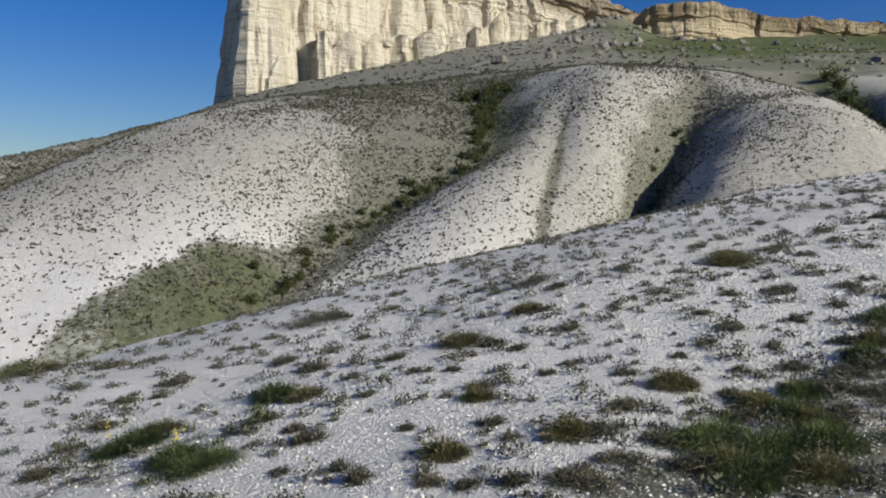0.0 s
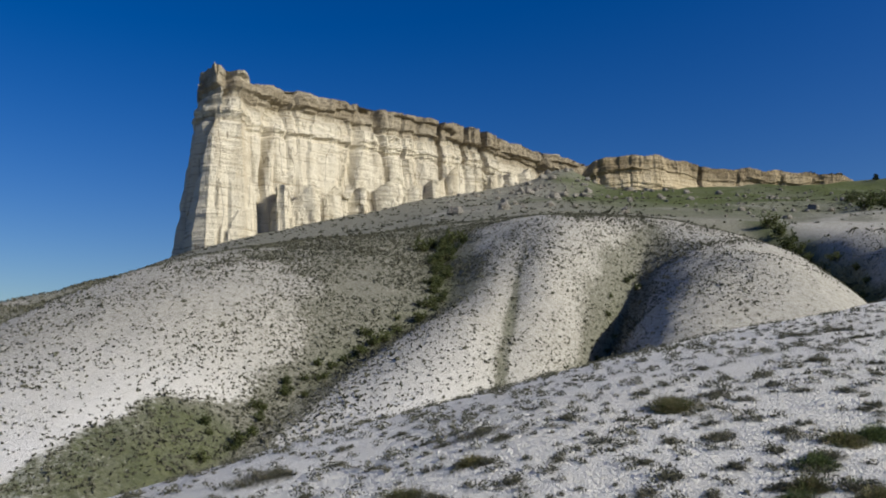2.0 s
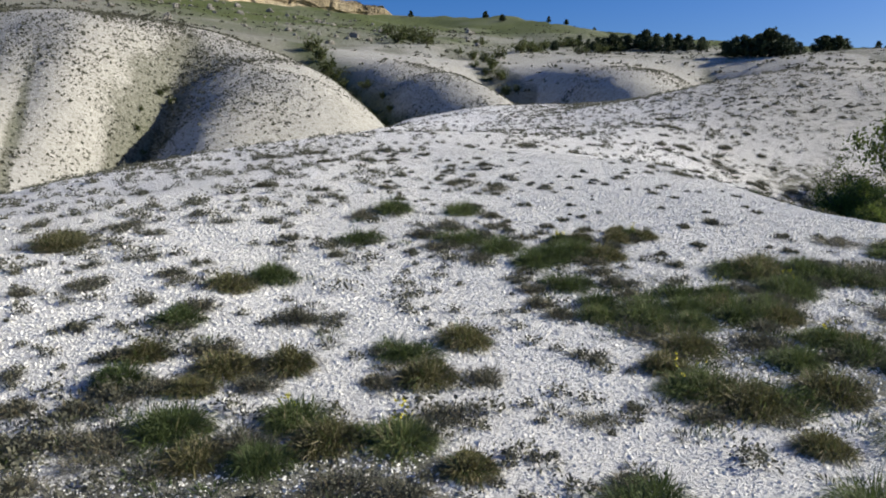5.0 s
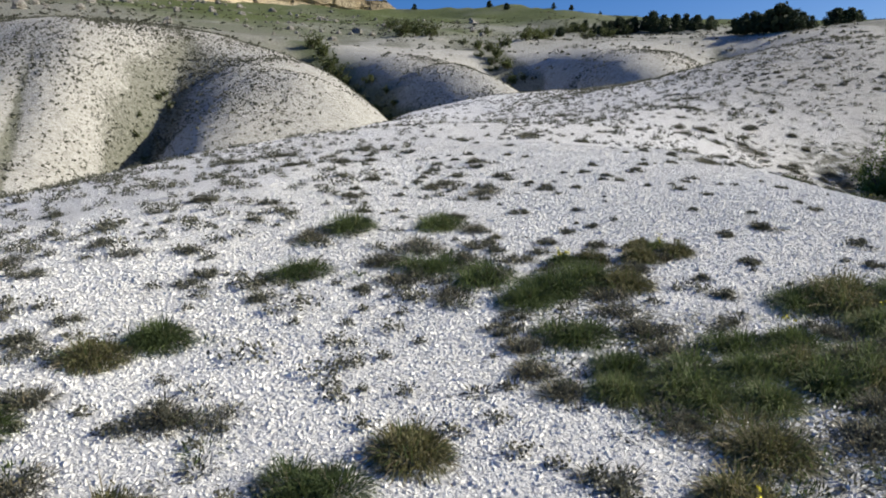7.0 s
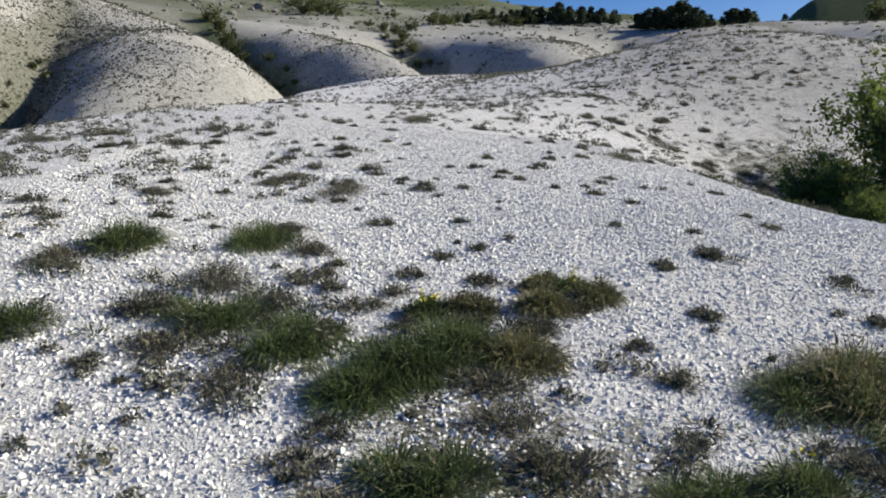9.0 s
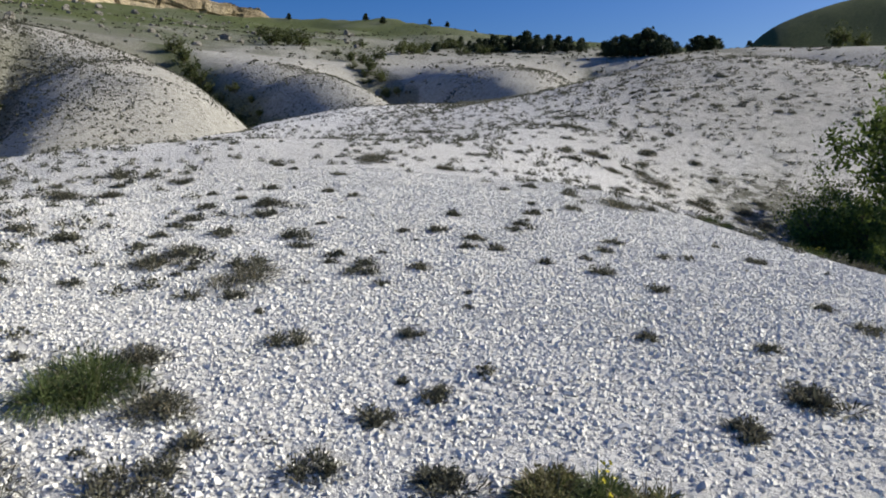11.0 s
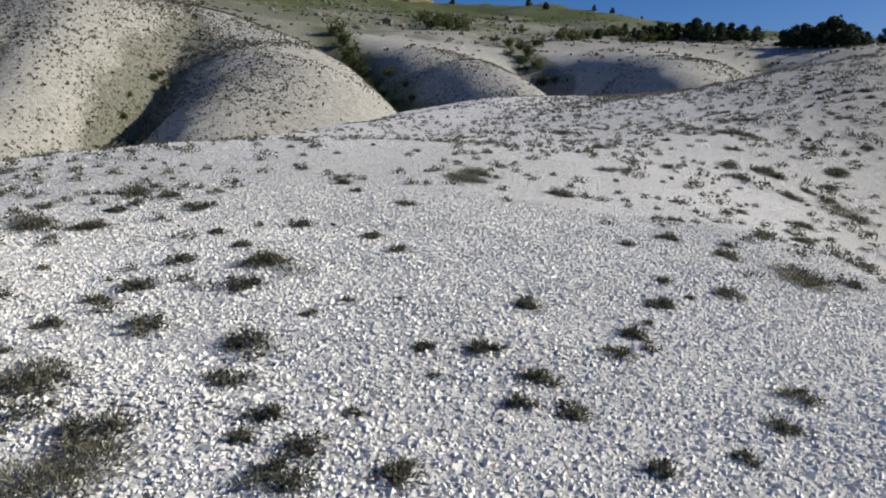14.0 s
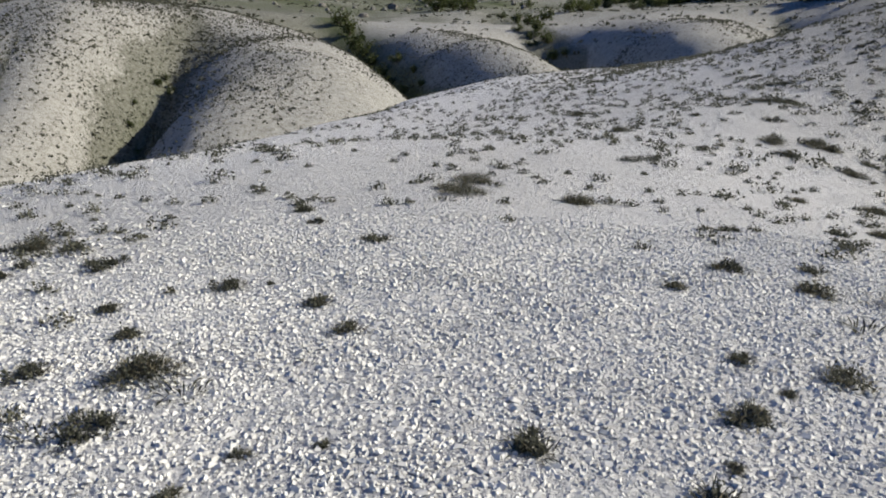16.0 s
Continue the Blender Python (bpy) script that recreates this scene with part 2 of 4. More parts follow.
def near_land(x, y):
    """The chalk spur that the path climbs, with the hollow beside it."""
    z = knots(y, (-60, -20, 0, 4, 8, 11, 13.6, 16, 19.5, 24, 28, 36, 46, 54, 90),
              (-5, -1.7, -0.33, -0.03, 0.40, 0.98, 1.475, 1.845, 2.40, 2.95, 3.25, 3.87, 5.25, 6.79, 13))
    z = z + 0.018 * np.clip(x - 4, 0, 40) * smooth(22, 40, y)
    s = np.clip(knots(y, (-20, 5, 14, 24, 35, 45, 51), (-10.9, -9.2, -6.6, -4.15, -1.72, 1.92, 5.42)) - x, 0, None)
    z = z - (0.26 + 0.35 * smooth(5, 12, s)) * s * s / (s + 3.9)
    z = z - 0.864 * (1 - np.exp(-(np.clip(-0.3 - x, 0, None) / 5.4) ** 2))
    s = np.clip(y - 53 - 0.03 * np.clip(x - 8, 0, 60), 0, None)
    z = z - 0.72 * s * s / (s + 7.9)
    z = z + 2.7 * np.exp(-((x - 19.8) / 10.5) ** 2 - ((y - 39.6) / 11) ** 2)
    # low swells
    for cx, cy, wx, wy, up in ((4.9, 16.3, 2.2, 4.6, 0.14), (-4.3, 9.5, 2.2, 4.5, 0.26), (1.3, 25.0, 3.0, 2.6, 0.18), (6.9, 19.3, 1.6, 1.8, 0.12), (0.2, 9.8, 2.4, 2.2, 0.05)):
        z = z + up * np.exp(-((x - cx) / wx) ** 2 - ((y - cy) / wy) ** 2)
    # hollow: a line falling away from the slope
    px, py, ux, uy = 9.48, 25.98, 0.589, -0.808
    along = (x - px) * ux + (y - py) * uy
    across = (x - px) * uy - (y - py) * ux
    deep = 3.06 * smooth(-3.8, 8.7, along)
    wide = np.where(across > 0, 5.1, 7.4)
    return z - deep * np.exp(-np.abs(across / wide) ** 1.57)


def land(x, y):
    """Height of the ground."""
    x, y = np.asarray(x, float), np.asarray(y, float)
    d = np.hypot(x, y)
    az = np.degrees(np.arctan2(x, y))
    f, g = far_land(az, d)
    n = near_land(x, y)
    n = np.where(d > 75, -60.0, n)
    k = 0.7
    z = np.maximum(n, f) + k * np.exp(-np.abs(n - f) / k) * 0.35
    z = z + 0.05 * rough(x, y, 2.6) * smooth(1.0, 5, d) + 0.20 * rough(x, y, 9.0, 5) * smooth(24, 60, d) + (1.2 + 1.6 * smooth(-12, 3, az) * (1 - smooth(8, 16, az))) * rough(x, y, 42, 9) * smooth(125, 200, d)
    # behind the start the valley falls gently
    z = z - 0.05 * np.clip(-y - 20, 0, 600) * smooth(0, 30, -y)
    return z


def place_at(az, d):
    """A point on the ground by bearing and distance."""
    x, y = d * math.sin(radians(az)), d * math.cos(radians(az))
    return x, y, float(land(x, y))


def cover_of(x, y):
    d = np.hypot(x, y)
    az = np.degrees(np.arctan2(x, y))
    _, g = far_land(az, d)
    c = 0.10 + 0.10 * rough(x, y, 6.0, 2)
    side = smooth(-14, -2, az + 3 * rough(x, y, 14, 15))
    up = (smooth(95, 135, d) * (1 - side) + smooth(138, 185, d) * side) * (az > -90)
    c = c + 0.40 * up + 0.7 * g * smooth(45, 60, d) + 0.30 * smooth(-30, -36, az) * smooth(66, 76, d) * np.exp(-((az + 35) / 5) ** 2) + 0.12 * smooth(60, 100, d) * (1 - side)
    c = c + 0.36 * np.clip(g, 0, 1) ** 0.33 * smooth(45, 60, d) * (d < 150)
    c = c + 0.22 * np.clip(rough(x, y, 16, 4), 0, 1) * smooth(40, 60, d)
    flank = np.radians(az - knots(d, *GULLIES[0][:2])) * d + 1.5 * rough(x, y, 7, 23)
    c = c + (0.20 + 0.16 * rough(x, y, 3.0, 26)) * smooth(-17, -5, flank + 2.5 * rough(x, y, 9, 27)) * (1 - smooth(-2, 3, flank)) * smooth(63, 74, d) * (1 - smooth(104, 116, d))
    flank = np.radians(az - knots(d, *GULLIES[1][:2])) * d + 1.2 * rough(x, y, 5, 28)
    c = c + 0.34 * np.exp(-((flank - 0.5) / 4.0) ** 2) * smooth(64, 74, d) * (1 - smooth(100, 112, d))
    c = c + 0.30 * smooth(84, 100, d + 6 * rough(x, y, 20, 24)) * (d < 140) * (az < -28)
    along, across = (x - 9.6) * 0.56 - (y - 26.5) * 0.83, -(x - 9.6) * 0.83 - (y - 26.5) * 0.56
    # right-hand mound: scrub specks, partly also greying for its grazing shade
    c = c + 0.26 * smooth(4, 12, x - 0.1 * y) * smooth(20, 27, y) * (d < 60)
    c = c + 0.5 * smooth(-1, 6, along) * np.exp(-(across / 3.0) ** 2) * (d < 60)
    for lx, ly, lr in ((0.9, 12.3, 0.5), (1.8, 11.6, 0.7), (2.6, 10.7, 0.8), (3.1, 9.8, 0.9), (3.3, 8.8, 1.0), (4.2, 8.0, 1.0), (5.4, 8.6, 1.2), (0.4, 6.4, 1.0), (1.2, 6.6, 0.8), (-0.6, 5.7, 0.9), (0.5, 5.4, 0.9), (-1.0, 4.6, 0.8), (-1.6, 4.2, 0.6), (-3.7, 2.9, 0.8), (-5.6, 3.6, 0.7), (1.9, 12.8, 0.5), (7.0, 10.5, 1.5), (7.4, 12.0, 1.2), (6.4, 8.4, 0.9), (4.9, 7.6, 0.8)):
        c = c + 0.34 * np.exp(-((x - lx) ** 2 + (y - ly) ** 2) / lr ** 2)
    t = smooth(150, 230, d) * smooth(-24, -16, az + 5 * rough(x, y, 30, 6)) * np.clip(0.7 + 0.5 * rough(x, y, 25, 8), 0.2, 1)
    t = np.maximum(t, smooth(230, 290, d) * smooth(-23, -18, az) * np.clip(0.92 + 0.3 * rough(x, y, 18, 19), 0.4, 1))
    t = t * (1 - 0.75 * smooth(1, 8, az) * (1 - smooth(220, 300, d)))
    kn = ((az + 52.8) / 8.4) ** 2 + ((d - 53.6 - 0.72 * (az + 51)) / (4.9 + 0.14 * (az + 51))) ** 2 + 0.30 * rough(x, y, 3.5, 12)
    strip = np.radians(az - knots(d, (100, 114, 124, 135, 142, 151, 165), (-0.6, -2.5, -4.2, -5.6, -6.5, -7.6, -9))) * d + 1.2 * rough(x, y, 6, 16)
    t = np.maximum(t, 0.85 * np.exp(-(strip / 3.2) ** 2) * smooth(98, 106, d) * (1 - smooth(155, 170, d)))
    strip = np.radians(az - knots(d, (120, 135, 145, 153, 172, 190), (8.6, 7.0, 5.7, 4.8, 3.4, 2.0))) * d + 1.5 * rough(x, y, 6, 17)
    c = c + 0.7 * np.exp(-(strip / 3.5) ** 2) * smooth(115, 125, d) * (1 - smooth(170, 195, d))
    knoll = 1 - smooth(0.72, 1.12, kn)
    c = c + 0.40 * (1 - smooth(0.9, 1.7, kn))
    t = np.maximum(t, 0.72 * knoll * np.clip(0.9 + 0.25 * rough(x, y, 1.6, 14), 0.55, 1))
    t = np.maximum(t, 0.55 * g * smooth(60, 75, d) * np.clip(0.7 + rough(x, y, 6, 13), 0, 1))
    t = np.maximum(t, smooth(350, 420, d) * smooth(26, 29, az))
    t = np.maximum(t, smooth(10, 40, -y) * 0.6)
    return np.clip(c, 0, 1), np.clip(t, 0, 1)


def mesh_from(name, verts, faces, mat, smooth_faces=True):
    """A mesh from number arrays; faces are all of one kind."""
    me = bpy.data.meshes.new(name)
    faces = np.asarray(faces, np.int32)
    n, k = faces.shape
    me.vertices.add(len(verts))
    me.vertices.foreach_set("co", np.asarray(verts, np.float32).ravel())
    me.loops.add(n * k)
    me.loops.foreach_set("vertex_index", faces.ravel())
    me.polygons.add(n)
    me.polygons.foreach_set("loop_start", np.arange(0, n * k, k, dtype=np.int32))
    me.polygons.foreach_set("use_smooth", np.full(n, smooth_faces))
    me.update(calc_edges=True)
    me.validate()
    me.materials.append(mat)
    return me


def grid_faces(rows, cols, closed=False):
    i, j = np.meshgrid(np.arange(rows - 1), np.arange(cols if closed else cols - 1), indexing="ij")
    i, j = i.ravel(), j.ravel()
    j2 = (j + 1) % cols
    return np.stack([i * cols + j, i * cols + j2, (i + 1) * cols + j2, (i + 1) * cols + j], 1)


def attribute(me, name, values):
    me.attributes.new(name, "FLOAT", "POINT").data.foreach_set("value", np.asarray(values, np.float32).ravel())


def build_ground():
    az = np.concatenate([np.arange(-75, 48, 0.22), np.arange(48, 285, 3.0)])
    r = np.concatenate([[0.0], np.geomspace(0.4, 42, 205), np.arange(42.5, 60, 0.5), np.arange(60.6, 140, 0.66), np.geomspace(141, 4000, 130)])
    R, A = np.meshgrid(r, az, indexing="ij")
    x, y = R * np.sin(np.radians(A)) - 0.27, R * np.cos(np.radians(A)) - 0.61
    z = land(x, y)
    me = mesh_from("ground", np.stack([x, y, z], -1).reshape(-1, 3), grid_faces(len(r), len(az), True)[:, ::-1], M_GROUND)
    c, t = cover_of(x, y)
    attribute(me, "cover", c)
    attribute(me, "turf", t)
    # white fades with distance; second factor paints the right-hand mound's grazing shade
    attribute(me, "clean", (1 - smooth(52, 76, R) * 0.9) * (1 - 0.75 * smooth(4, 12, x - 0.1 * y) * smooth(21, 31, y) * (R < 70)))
    return tagged(new("ground", me), "white chalk hillside with loose gravel, gullies and thin scrub", "ground", kind="structure")


ground = build_ground()


# ---- cliffs ----
def curtain(name, plan, tops, foot, mat, cap, seed, step=1.2, amp=1.0, jag=0.0, calm=0.0, brown=0.0, lobes=0.0, rim_tone=1.0, label=""):
    """A rock wall: plan and tops by bearing, distance and height; cap is the depth of the banded rim."""
    pts = [(d * math.sin(radians(a)), d * math.cos(radians(a))) for a, d in plan]
    run = np.concatenate([[0], np.cumsum([math.dist(p, q) for p, q in zip(pts, pts[1:])])])
    s = np.arange(0, run[-1], step)
    x, y = np.interp(s, run, [p[0] for p in pts]), np.interp(s, run, [p[1] for p in pts])
    tx, ty = np.gradient(x), np.gradient(y)
    ln = np.hypot(tx, ty)
    nx, ny = ty / ln, -tx / ln
    if (nx * -x + ny * -y).mean() < 0:
        nx, ny = -nx, -ny
    top = np.interp(s, run, tops) + 0.6 * rough(s, s * 0, 14, seed) + 0.5 * np.round(2 * ripple(s, s * 0, 9, seed + 1)) + jag * rough(s, s * 0, 9, seed + 11)
    part_of = np.abs(np.sin(math.pi * (s + 4 * ripple(s, s * 0, 17, seed + 30)) / 13.0)) ** 0.45
    top = top - lobes * 1.6 * (1 - part_of) * (0.6 + 0.5 * ripple(s, s * 0, 23, seed + 31))
    bottom = land(x, y) - 6 - foot
    rows = 76
    v = np.linspace(0, 1, rows)[:, None]
    S = np.repeat(s[None], rows, 0)
    Z = bottom + (top - bottom) * v
    down = top - Z
    out = 1.8 * rough(S, Z * 0.22, 26, seed) + 1.1 * np.round(2.5 * ripple(S, Z * 0.10, 19, seed + 2)) + 0.45 * rough(S, Z * 0.2, 8, seed + 3) + 0.35 * rough(S, Z * 0.6, 3.1, seed + 12)
    out = out - 4.5 * np.exp(-(ripple(S, Z * 0.08, 15, seed + 4) / 0.07) ** 2) - 1.1 * np.exp(-(ripple(S, Z * 0.06, 6.5, seed + 14) / 0.06) ** 2)
    out = out * amp
    out = out + 0.22 * ripple(S * 0.1, Z, 2.4, seed + 5) + 0.15 * ripple(S * 0.15, Z, 1.3, seed + 6)
    rim = (down < cap + ripple(S, Z * 0, 12, seed + 9)) * (0.9 + 0.35 * np.sign(ripple(S * 0.8, Z, 4.4, seed + 7)) + 0.8 * np.sign(ripple(S * 0.08, Z, 2.6, seed + 8)) + 0.35 * ripple(S, Z, 2.0, seed + 10))
    rim = rim * (1 - 0.75 * (1 - smooth(calm - 10, calm + 20, S)) * (calm > 0))
    ledge = 0.9 * (np.abs(down - cap * 2.1 - 1.5 * ripple(S, Z * 0, 20, seed + 15)) < 1.0) - 1.0 * (np.abs(down - cap * 2.5) < 0.9)
    out = out + rim_tone * amp * (rim + ledge - 1.2 * (np.abs(down - cap - 1.5) < 1.6)) + 0.10 * np.clip(down - cap, 0, 60)
    out = out + lobes * (part_of - 0.75) * (0.6 + 0.4 * v)
    X, Y = x + nx * out, y + ny * out
    # the flat top runs back behind the rim
    far = np.hypot(x, y)
    back = [(np.stack([x * (1 + k / far), y * (1 + k / far), top + 0.5 * rough(s, s * 0 + k, 8, seed)], -1)) for k in (4, 16, 45)]
    verts = np.concatenate([np.stack([X, Y, Z], -1), np.stack(back)], 0)
    me = mesh_from(name, verts.reshape(-1, 3), grid_faces(rows + 3, len(s)), mat, False)
    weather = np.concatenate([rim_tone * np.clip(1.75 - down / cap, 0, 0.95) * (0.85 + 0.4 * rough(S * 0.3, Z, 5, seed)) + brown * smooth(0.45, 0.95, S / run[-1]) * (0.7 + 0.5 * rough(S * 0.2, Z, 7, seed + 20)), np.full((3, len(s)), 0.9 * rim_tone)], 0)
    attribute(me, "weather", np.clip(weather, 0, 1))
    return tagged(new(name, me), label, "cliff", kind="structure")


curtain("cliff", [(-46.6, 420), (-47.2, 345), (-47.3, 314), (-46.7, 301), (-44.6, 303), (-44.0, 309), (-36, 338), (-29, 371), (-24, 400), (-19.3, 446)],
        [112, 113, 114, 115.5, 115.5, 112.5, 115, 116, 114, 114], 4, M_ROCK, 8, 1.0, jag=0.5, calm=125.0, brown=0.5, label="tall pale chalk cliff with a banded brown rim")
curtain("rock_wall", [(-20.5, 420), (-19.0, 402), (-15, 408), (-11, 432), (-7, 455), (-3, 478), (-1.2, 500)],
        [100, 106, 108, 105, 105, 105, 100], 3, M_ROCK2, 7, 40.0, 1.2, 0.55, label="low banded brown limestone wall above a grassy slope")
curtain("lower_cliff", [(-42.6, 309), (-42.0, 301), (-39, 309), (-36, 322), (-32, 338), (-29, 346), (-27, 356), (-25, 374), (-23.6, 398)],
        [58, 69, 72, 75, 80, 90, 93, 95, 101], 3, M_ROCK, 0.8, 17.0, 0.9, 1.3, 2.0, lobes=5.5, rim_tone=0.1, label="row of pale chalk buttresses at the foot of a cliff")


# ---- plant shapes ----
rng = np.random.default_rng(11)


def blades(centres, n, spread, length, width, lean, gen, droop=0.25):
    """Narrow leaves, n round each centre, as triangles pairs: (verts, quads)."""
    c = np.repeat(np.asarray(centres, float), n, 0)
    k = len(c)
    spread, length, width = (np.repeat(np.broadcast_to(np.asarray(v, float), (k // n,)), n) for v in (spread, length, width))
    a = gen.uniform(0, 2 * math.pi, k)
    r = spread * np.sqrt(gen.uniform(0, 1, k))
    base = c + np.stack([r * np.cos(a), r * np.sin(a), np.zeros(k)], 1)
    b = a + gen.normal(0, 0.7, k)
    tilt = np.clip(lean * (0.35 + 0.9 * r / np.maximum(spread, 1e-6)) + gen.normal(0, 0.25, k), -0.4, 1.45)
    ln = length * gen.uniform(0.55, 1.15, k)
    d = np.stack([np.cos(b) * np.sin(tilt), np.sin(b) * np.sin(tilt), np.cos(tilt)], 1) * ln[:, None]
    side = np.stack([-np.sin(b), np.cos(b), gen.normal(0, 0.3, k)], 1) * (width * gen.uniform(0.6, 1.2, k))[:, None] * 0.5
    mid = base + d * 0.55
    tip = base + d - np.stack([0 * ln, 0 * ln, droop * ln * np.sin(np.abs(tilt))], 1)
    v = np.stack([base, mid - side, tip, mid + side], 1).reshape(-1, 3)
    return v, np.arange(4 * k).reshape(-1, 4)


def leaves(centres, size, gen, flat=0.0):
    """Single leaves as small diamonds turned every way."""
    c = np.asarray(centres, float)
    k = len(c)
    d = gen.normal(0, 1, (k, 3))
    d /= np.linalg.norm(d, axis=1)[:, None]
    e = np.cross(d, gen.normal(0, 1, (k, 3)))
    e /= np.linalg.norm(e, axis=1)[:, None]
    s = (size * gen.uniform(0.6, 1.3, k))[:, None]
    v = np.stack([c - d * s * 0.5, c + e * s * 0.28, c + d * s * 0.5, c - e * s * 0.28], 1).reshape(-1, 3)
    return v, np.arange(4 * k).reshape(-1, 4)


def domes(centres, n, width, high, leaf, gen):
    """Leaves packed into low uneven mounds."""
    k = len(centres)
    width, high, leaf = (np.repeat(np.broadcast_to(np.asarray(v, float), (k,)), n) for v in (width, high, leaf))
    d = gen.normal(0, 1, (k * n, 3))
    d /= np.linalg.norm(d, axis=1)[:, None]
    r = gen.uniform(0.2, 1.0, k * n) ** 0.6 * (1 + 0.16 * gen.normal(0, 1, k * n))
    lobes = 1 + 0.28 * np.sin(3 * np.arctan2(d[:, 1], d[:, 0]) + np.repeat(gen.uniform(0, 6.28, k), n)) + 0.15 * np.sin(5 * np.arctan2(d[:, 1], d[:, 0]) + np.repeat(gen.uniform(0, 6.28, k), n))
    p = np.stack([d[:, 0] * r * lobes * width * 0.5, d[:, 1] * r * lobes * width * 0.5, np.abs(d[:, 2]) * r * high], 1)
    return leaves(np.repeat(np.asarray(centres, float), n, 0) + p, leaf, gen)


def tube(pts, radii, sides=6):
    """A tapered stem through points."""
    pts, radii = np.asarray(pts, float), np.asarray(radii, float)
    a = np.linspace(0, 2 * math.pi, sides, endpoint=False)
    t = np.gradient(pts, axis=0)
    t /= np.linalg.norm(t, axis=1)[:, None]
    u = np.cross(t, [0.31, 0.95, 0.05])
    u /= np.linalg.norm(u, axis=1)[:, None]
    w = np.cross(t, u)
    v = pts[:, None] + radii[:, None, None] * (np.cos(a)[None, :, None] * u[:, None] + np.sin(a)[None, :, None] * w[:, None])
    return v.reshape(-1, 3), grid_faces(len(pts), sides, True)


def joined(parts):
    vs, fs, n = [], [], 0
    for v, f in parts:
        vs.append(v)
        fs.append(f + n)
        n += len(v)
    return np.concatenate(vs), np.concatenate(fs)


def part(name, me, parent, label=""):
    ob = new(name, me)
    ob.parent = parent
    return tagged(ob, label)


def clump_mesh(kind, width, seed):
    """Foliage, dry stems and flowers of a low plant of that width."""
    g = np.random.default_rng(seed)
    n = int(5 + 9 * width)
    a, r = g.uniform(0, 6.283, n), width * 0.40 * np.sqrt(g.uniform(0, 1, n))
    c = np.stack([r * np.cos(a), r * np.sin(a) * g.uniform(0.55, 0.9), np.full(n, -0.01)], 1)
    size = width * g.uniform(0.10, 0.22, n)
    made = {}
    if kind == "grass":
        high = 0.09 + 0.25 * width ** 0.7
        made["foliage"] = mesh_from("foliage", *joined([blades(c, 300, size * 1.25, high * g.uniform(0.4, 1.15, n), 0.0042, 1.05, g, 0.5), domes(c, 95, size * 2.2, high * g.uniform(0.3, 0.8, n), 0.017, g)]), M_GREEN)
        made["dry_grass"] = mesh_from("dry_grass", *blades(c, 20, size * 1.3, high * 0.7, 0.0045, 1.1, g), M_DRY)
        if seed < 100:
            f = c[g.integers(0, n, 7)] + np.stack([g.normal(0, 0.03, 7), g.normal(0, 0.03, 7), high * g.uniform(0.6, 0.95, 7)], 1)
            made["blossom"] = mesh_from("blossom", *leaves(np.repeat(f, 4, 0) + g.normal(0, 0.008, (28, 3)), 0.02, g), M_FLOWER)
    elif kind == "tussock":
        # a few round heads of fine, drooping blades
        n = int(3 + 4 * width)
        c, size = c[:n] * 0.8, width * g.uniform(0.20, 0.34, n)
        high = 0.09 + 0.28 * width ** 0.8
        tall = high * g.uniform(0.55, 1.0, n)
        made["foliage"] = mesh_from("foliage", *joined([blades(c, 400, size * 0.9, tall * 0.9, 0.0038, 1.0, g, 0.6), domes(c, 260, size * 1.9, tall * 0.85, 0.016, g)]), M_OLIVE)
        made["green_grass"] = mesh_from("green_grass", *blades(c, 90, size, tall * 0.9, 0.0055, 1.0, g, 0.4), M_GREEN)
        made["dry_grass"] = mesh_from("dry_grass", *blades(c, 60, size * 1.1, tall * 1.1, 0.0045, 1.2, g), M_DRY)
    elif kind == "heath":
        high = 0.055 + 0.13 * width ** 0.7
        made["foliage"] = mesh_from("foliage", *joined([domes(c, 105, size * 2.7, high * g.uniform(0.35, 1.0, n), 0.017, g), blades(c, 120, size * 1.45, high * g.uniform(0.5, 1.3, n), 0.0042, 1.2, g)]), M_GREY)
        made["dry_grass"] = mesh_from("dry_grass", *blades(c, 36, size * 1.4, high * 0.9, 0.005, 1.2, g), M_DRY)
    else:
        high = 0.035 + 0.11 * width ** 0.7
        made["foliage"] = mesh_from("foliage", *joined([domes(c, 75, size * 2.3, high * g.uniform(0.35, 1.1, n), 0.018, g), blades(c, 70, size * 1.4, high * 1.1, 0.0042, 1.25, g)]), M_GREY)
        made["dry_grass"] = mesh_from("dry_grass", *blades(c, 8, size * 1.5, high * 1.1, 0.004, 1.2, g), M_DRY)
    return made


LABELS = {
    "grass": ("green grass clump with small yellow flowers on chalk gravel", "grass clump"),
    "tussock": ("rounded olive-brown grass tussock on chalk gravel", "grass tussock"),
    "heath": ("grey-green low shrub with dry twigs on chalk gravel", "low shrub"),
    "cushion": ("small dark cushion plant on white chalk gravel", "cushion plant"),
}
BUILT = {}


